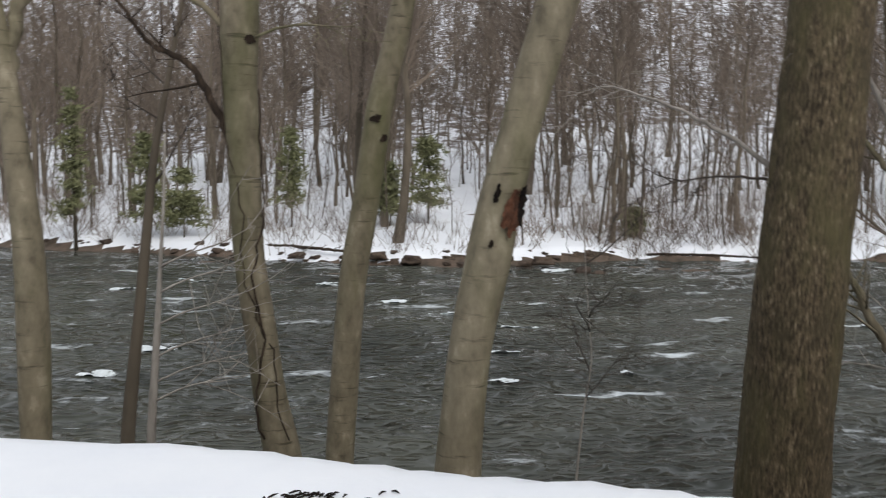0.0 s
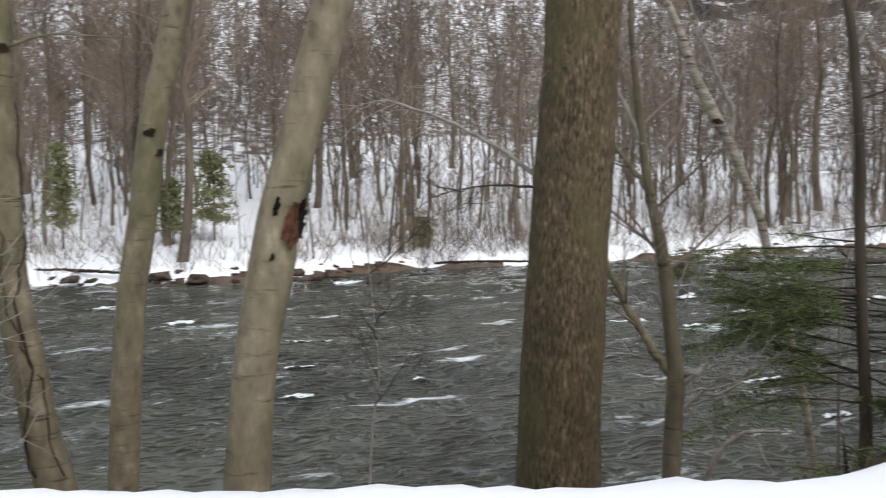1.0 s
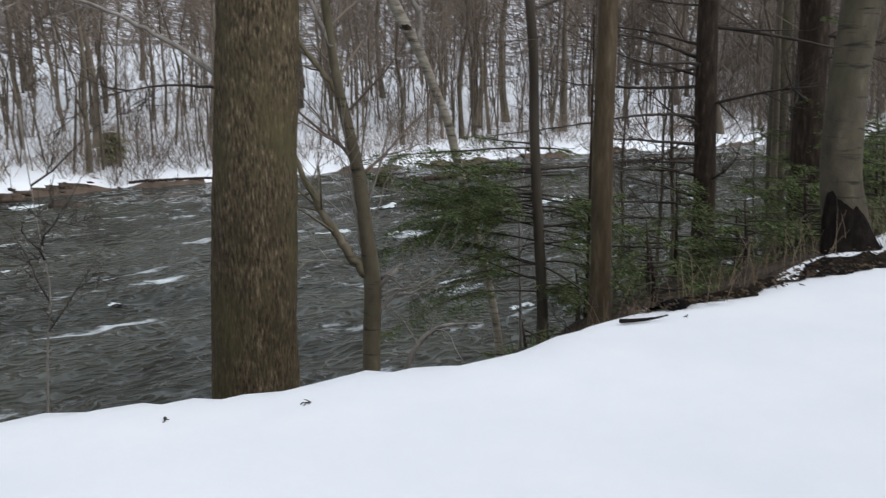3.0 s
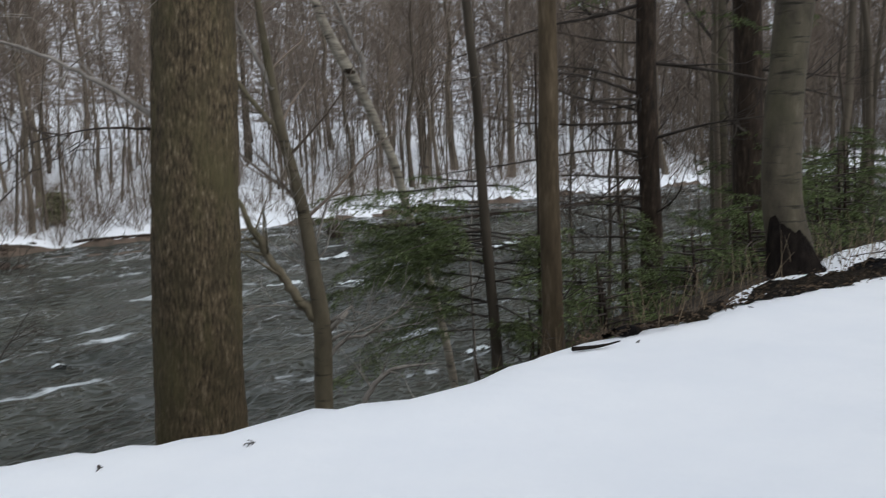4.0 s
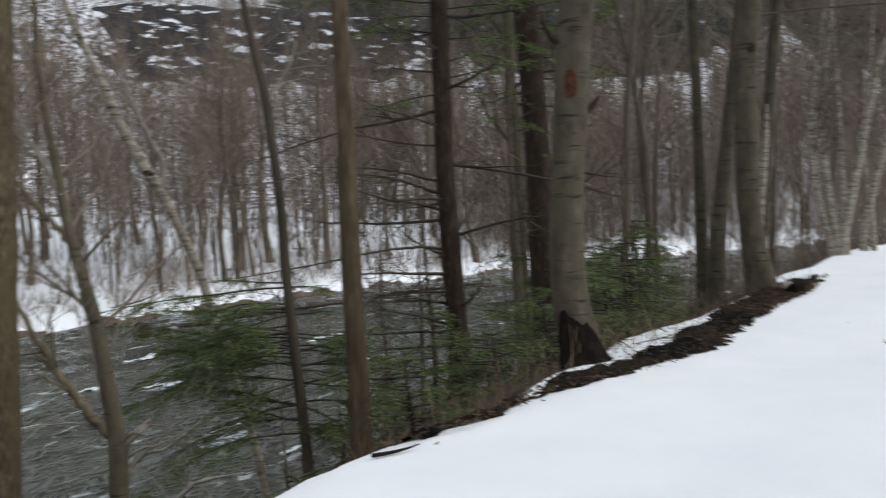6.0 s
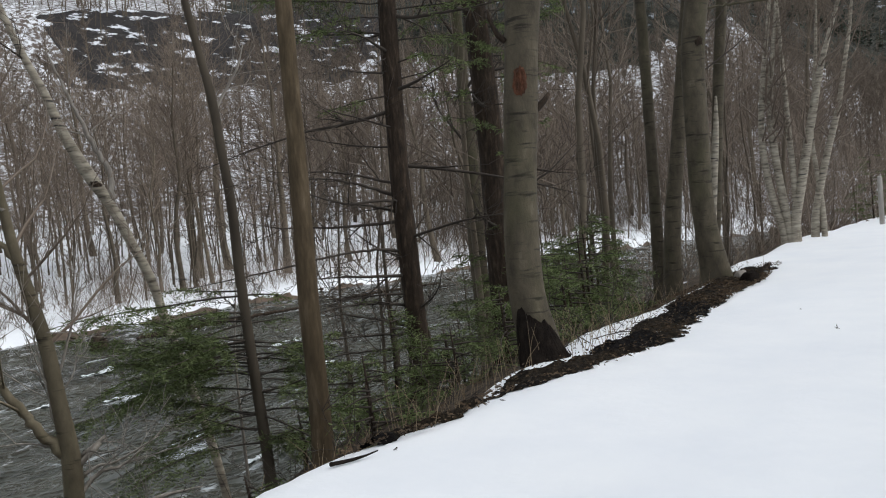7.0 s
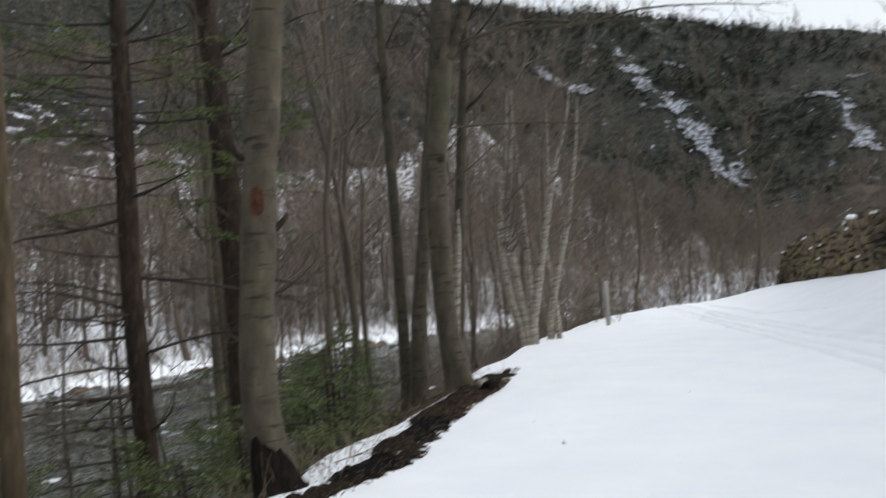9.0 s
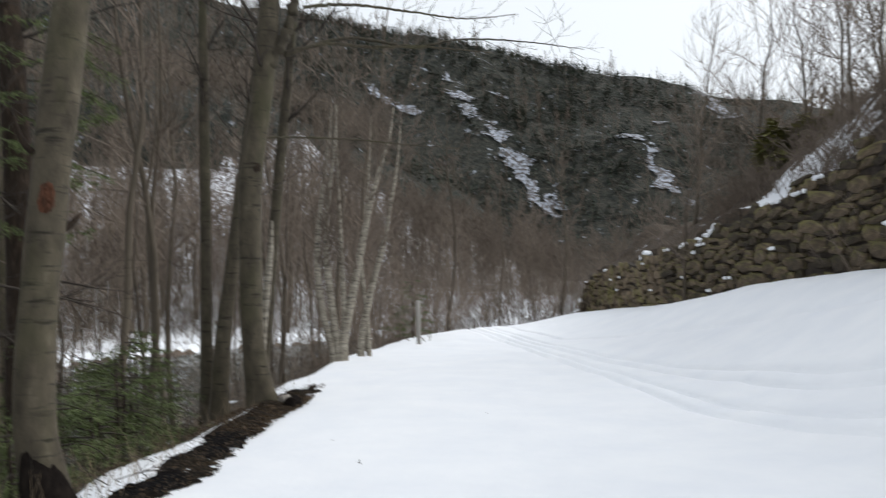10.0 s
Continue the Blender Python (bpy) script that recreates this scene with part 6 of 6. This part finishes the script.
# ---- the stone wall above the road ----
def wall_stone_mesh(seed):
    """An irregular seven-sided stone, a metre each way, proud towards +y."""
    rg = np.random.RandomState(seed)
    n = 7
    th = (np.arange(n) + rg.uniform(-0.3, 0.3, n)) * 2 * np.pi / n + rg.rand()
    x, z = np.cos(th), np.sin(th)
    k = 0.56 / np.maximum(np.abs(x), np.abs(z)) ** 0.65 * rg.uniform(0.85, 1.1, n)
    ring = np.stack([x * k, z * k], 1)
    v = [(p[0], 0.0, p[1]) for p in ring] + [(p[0] * 0.97, 0.66 + rg.uniform(-0.1, 0.1), p[1] * 0.97) for p in ring] + [(p[0] * 0.84, 1.0 + rg.uniform(-0.15, 0.15), p[1] * 0.84) for p in ring]
    v.append((rg.uniform(-0.15, 0.15), 1.12, rg.uniform(-0.15, 0.15)))
    f = []
    for a in (0, n):
        for i in range(n):
            q = (i + 1) % n
            f.append([a + q, a + i, a + n + i, a + n + q])
    for i in range(n):
        f.append([2 * n + (i + 1) % n, 2 * n + i, 3 * n])
    return v, f


def wall_frame(s):
    """Place and heading of the wall's foot at s metres along it."""
    line = np.array([(-28, -9.6), (20.25, -7.57), (33.76, -5.81), (47.42, -3.88), (58.91, -2.61), (68.53, -4.08), (79.05, -10.51)])
    d = np.concatenate([[0], np.cumsum(np.linalg.norm(np.diff(line, axis=0), axis=1))])
    p = np.array([np.interp(s, d, line[:, 0]), np.interp(s, d, line[:, 1])])
    q = np.array([np.interp(s + 0.5, d, line[:, 0]), np.interp(s + 0.5, d, line[:, 1])])
    h = (q - p) / np.linalg.norm(q - p)
    return p, h, d[-1]


def wall_top(x):
    return 2.25 + 0.35 * min(max((28 - x) / 4.6, 0), 1) + 0.12 * math.sin(x * 0.7) + 0.10 * math.sin(x * 1.9)


def build_wall():
    g = Geo()
    total = wall_frame(0)[2]
    ss = np.arange(0, total - 0.5, 0.5)
    rows = []
    for s in ss:
        p, h, _ = wall_frame(s)
        nrm = np.array([-h[1], h[0]])
        z = float(ground_height(p[0] + nrm[0] * 0.4, p[1] + nrm[1] * 0.4))
        rows.append((p, nrm, z, z + wall_top(p[0]) - 0.06))
    for (pa, na, za, ta), (pb, nb, zb, tb) in zip(rows[:-1], rows[1:]):
        fa_, fb_, ba, bb = pa, pb, pa - na * 0.6, pb - nb * 0.6
        g.add([(fa_[0], fa_[1], za - 0.8), (fb_[0], fb_[1], zb - 0.8), (fb_[0], fb_[1], tb), (fa_[0], fa_[1], ta), (bb[0], bb[1], tb), (ba[0], ba[1], ta), (ba[0], ba[1], za - 0.8), (bb[0], bb[1], zb - 0.8)],
              [[0, 1, 2, 3], [3, 2, 4, 5], [6, 5, 4, 7]])
    wall = tagged(new("wall_south", g.mesh("wall_south", CLIFF_DARK, False)), "dry stone retaining wall beside the snowy road", "wall", kind="structure")
    meshes = []
    for i in range(14):
        v, f = wall_stone_mesh(800 + i)
        me = bpy.data.meshes.new("stone")
        me.from_pydata(v, [], f)
        me.materials.append(WALLSTONE)
        meshes.append((me, np.array(v), f))
    rg = np.random.RandomState(88)
    rest, singles = Geo(), 0
    level = 0.0
    snow = Geo()
    while level < 2.75:
        h = rg.uniform(0.15, 0.30)
        s = 34.0 + rg.uniform(0, 0.5)
        while s < total - 1.5:
            w = rg.uniform(0.3, 1.25) * (0.8 + h)
            p, hd, _ = wall_frame(s + w / 2)
            nrm = np.array([-hd[1], hd[0]])
            z = float(ground_height(p[0] + nrm[0] * 0.4, p[1] + nrm[1] * 0.4))
            hh = h * rg.uniform(0.6, 1.5)
            if level + hh * 0.6 < wall_top(p[0]):
                depth = rg.uniform(0.05, 0.17)
                m = Matrix(((hd[0], nrm[0], 0, p[0]), (hd[1], nrm[1], 0, p[1]), (0, 0, 1, z + level + h / 2 - 0.05 + rg.uniform(-0.11, 0.11)), (0, 0, 0, 1))) @ Matrix.Rotation(rg.uniform(-0.16, 0.16), 4, "Y") @ Matrix.Rotation(rg.uniform(-0.15, 0.15), 4, "Z") @ Matrix.Diagonal((w * 1.02, depth, hh, 1))
                me, v, f = meshes[rg.randint(14)]
                if p[0] < 37.2 and p[0] > 18.3 and singles < 298:
                    o = new("stone", me)
                    o.parent = wall
                    o.matrix_local = m
                    singles += 1
                else:
                    mm = np.array(m)
                    rest.add(v @ mm[:3, :3].T + mm[:3, 3], f)
                if rg.rand() < 0.03 or (level > 1.9 and rg.rand() < 0.18):
                    c = np.array([p[0], p[1], z + level + h - 0.03])
                    for _ in range(3):
                        e = c + np.array([hd[0], hd[1], 0]) * rg.uniform(-0.5, 0.5) * w + np.array([nrm[0], nrm[1], 0]) * 0.14
                        k = rg.uniform(0.06, 0.13)
                        snow.tube([e - (k * 1.5, 0, 0), e - (k, 0, -0.02), e + (k, 0, 0.02), e + (k * 1.5, 0, 0)], [0.01, 0.055, 0.045, 0.01], 8, rough=0.25, rg=rg)
            s += w
        level += h
    o = tagged(new("far_stones", rest.mesh("far_stones", WALLSTONE, False)), kind="stuff")
    o.parent = wall
    # snow on the coping
    for s in np.arange(33, total - 4, 0.35):
        p, hd, _ = wall_frame(s)
        if float(fbm(np.array(s * 0.45), np.array(3.0), 89, 3)) < 0.25:
            continue
        nrm = np.array([-hd[1], hd[0]])
        z = float(ground_height(p[0] + nrm[0] * 0.4, p[1] + nrm[1] * 0.4)) + wall_top(p[0])
        c = np.array([p[0] - nrm[0] * 0.12, p[1] - nrm[1] * 0.12, z])
        k = rg.uniform(0.25, 0.5)
        f = np.linspace(-1, 1, 9)
        snow.tube(c + np.stack([f * k, 0.06 * rg.randn(9), 0.03 * rg.randn(9)], 1), np.sqrt(1.02 - f**2) * rg.uniform(0.05, 0.15) * rg.uniform(0.6, 1.25, 9), 10, rough=0.10, rg=rg)
    tagged(new("wall_snow", snow.mesh("wall_snow", SNOW)), "lumps of snow caught on the stone wall", "snow", kind="stuff")


CLIFF_DARK = surface("wall_joint_soil", [(0.3, (0.018, 0.014, 0.011)), (0.7, (0.06, 0.047, 0.036))], scale=6, rough=0.95, bump=0.6)
build_wall()


# trees and shrubs above the wall
def above_wall():
    rg = np.random.RandomState(90)
    protos = [wood_tree(900 + i, h, r, 0.12, 34, 10, lean=0.12, reach=0.42, width=0.010) for i, (h, r) in enumerate([(7.5, 0.06), (8.5, 0.075), (6, 0.045)])]
    made = [(t.mesh("trunk", FARBARK), c.mesh("crown", TWIG, False)) for t, c in protos]
    for i, (x, y) in enumerate([(22.98, -11.33), (24.71, -10.58), (26.98, -11.35), (24.33, -13.28), (26.81, -14.02), (29.46, -12.09), (30.74, -10.37), (22.39, -12.8), (33.06, -12.7), (27.94, -9.77), (34.79, -10.41), (26.61, -15.65), (23.77, -15.19), (37.42, -9.28), (40.66, -10.76)] + [(rg.uniform(23.82, 40.89), rg.uniform(-29.83, -4.74)) for _ in range(16)]):
        t = new("bare_tree")
        tagged(t, "bare brown tree on the slope above the wall", "tree", "trees above the wall")
        t.matrix_basis = pose(x, y, float(ground_height(x, y)), rg.uniform(-5, 5), rg.uniform(-5, 5), rg.uniform(0, 360)) @ Matrix.Scale(rg.uniform(0.8, 1.1), 4)
        for nm, me in zip(("trunk", "crown"), made[i % 3]):
            o = new(nm, me)
            o.parent = t
    for i, (x, y, h, w) in enumerate([(34.73, -9.18, 2.3, 0.8), (36.5, -9.8, 2.0, 0.9), (34.54, -10.34, 1.6, 0.9), (33.81, -11.15, 1.3, 0.9), (33.07, -11.86, 1.2, 0.9)]):
        z = float(ground_height(x, y)) - 0.1
        t = thing("juniper_bush", (x, y, z), "yellowish green evergreen bush above the wall", "bush", "bushes above the wall")
        a, b = spruce(950 + i, h, w, 24, 22, 0.05, -0.1)
        part("trunk", a, FARBARK, t)
        part("foliage", b, OLIVE, t, "", False)
    bush = [shrub(960 + i, h, 12, 6) for i, h in enumerate([1.0, 1.5, 0.8])]
    spots = []
    for i in range(340):
        x, y = rg.uniform(18, 41), rg.uniform(-14, -7.4)
        spots.append((x, y, float(ground_height(x, y)), rg.rand() * 6.28, rg.uniform(0.4, 1.1)))
    joined("slope_scrub", bush, spots, (TWIG, TWIG), "thin bare scrub on the slope above the wall", "scrub")


OLIVE = surface("olive_foliage", [(0.3, (0.12, 0.120, 0.028)), (0.7, (0.26, 0.245, 0.075))], scale=4, rough=0.8, bump=0.0)
above_wall()

post = thing("marker_post", (30.2, 3.95, float(ground_height(30.2, 3.95))), "weathered grey wooden marker post at the road edge", "post")
pg = Geo()
pg.tube([(0, 0, -0.3), (0, 0, 1.42), (0, 0, 1.50)], [0.075, 0.072, 0.05], 12, rough=0.02, rg=np.random.RandomState(1))
part("shaft", pg, POSTM, post)
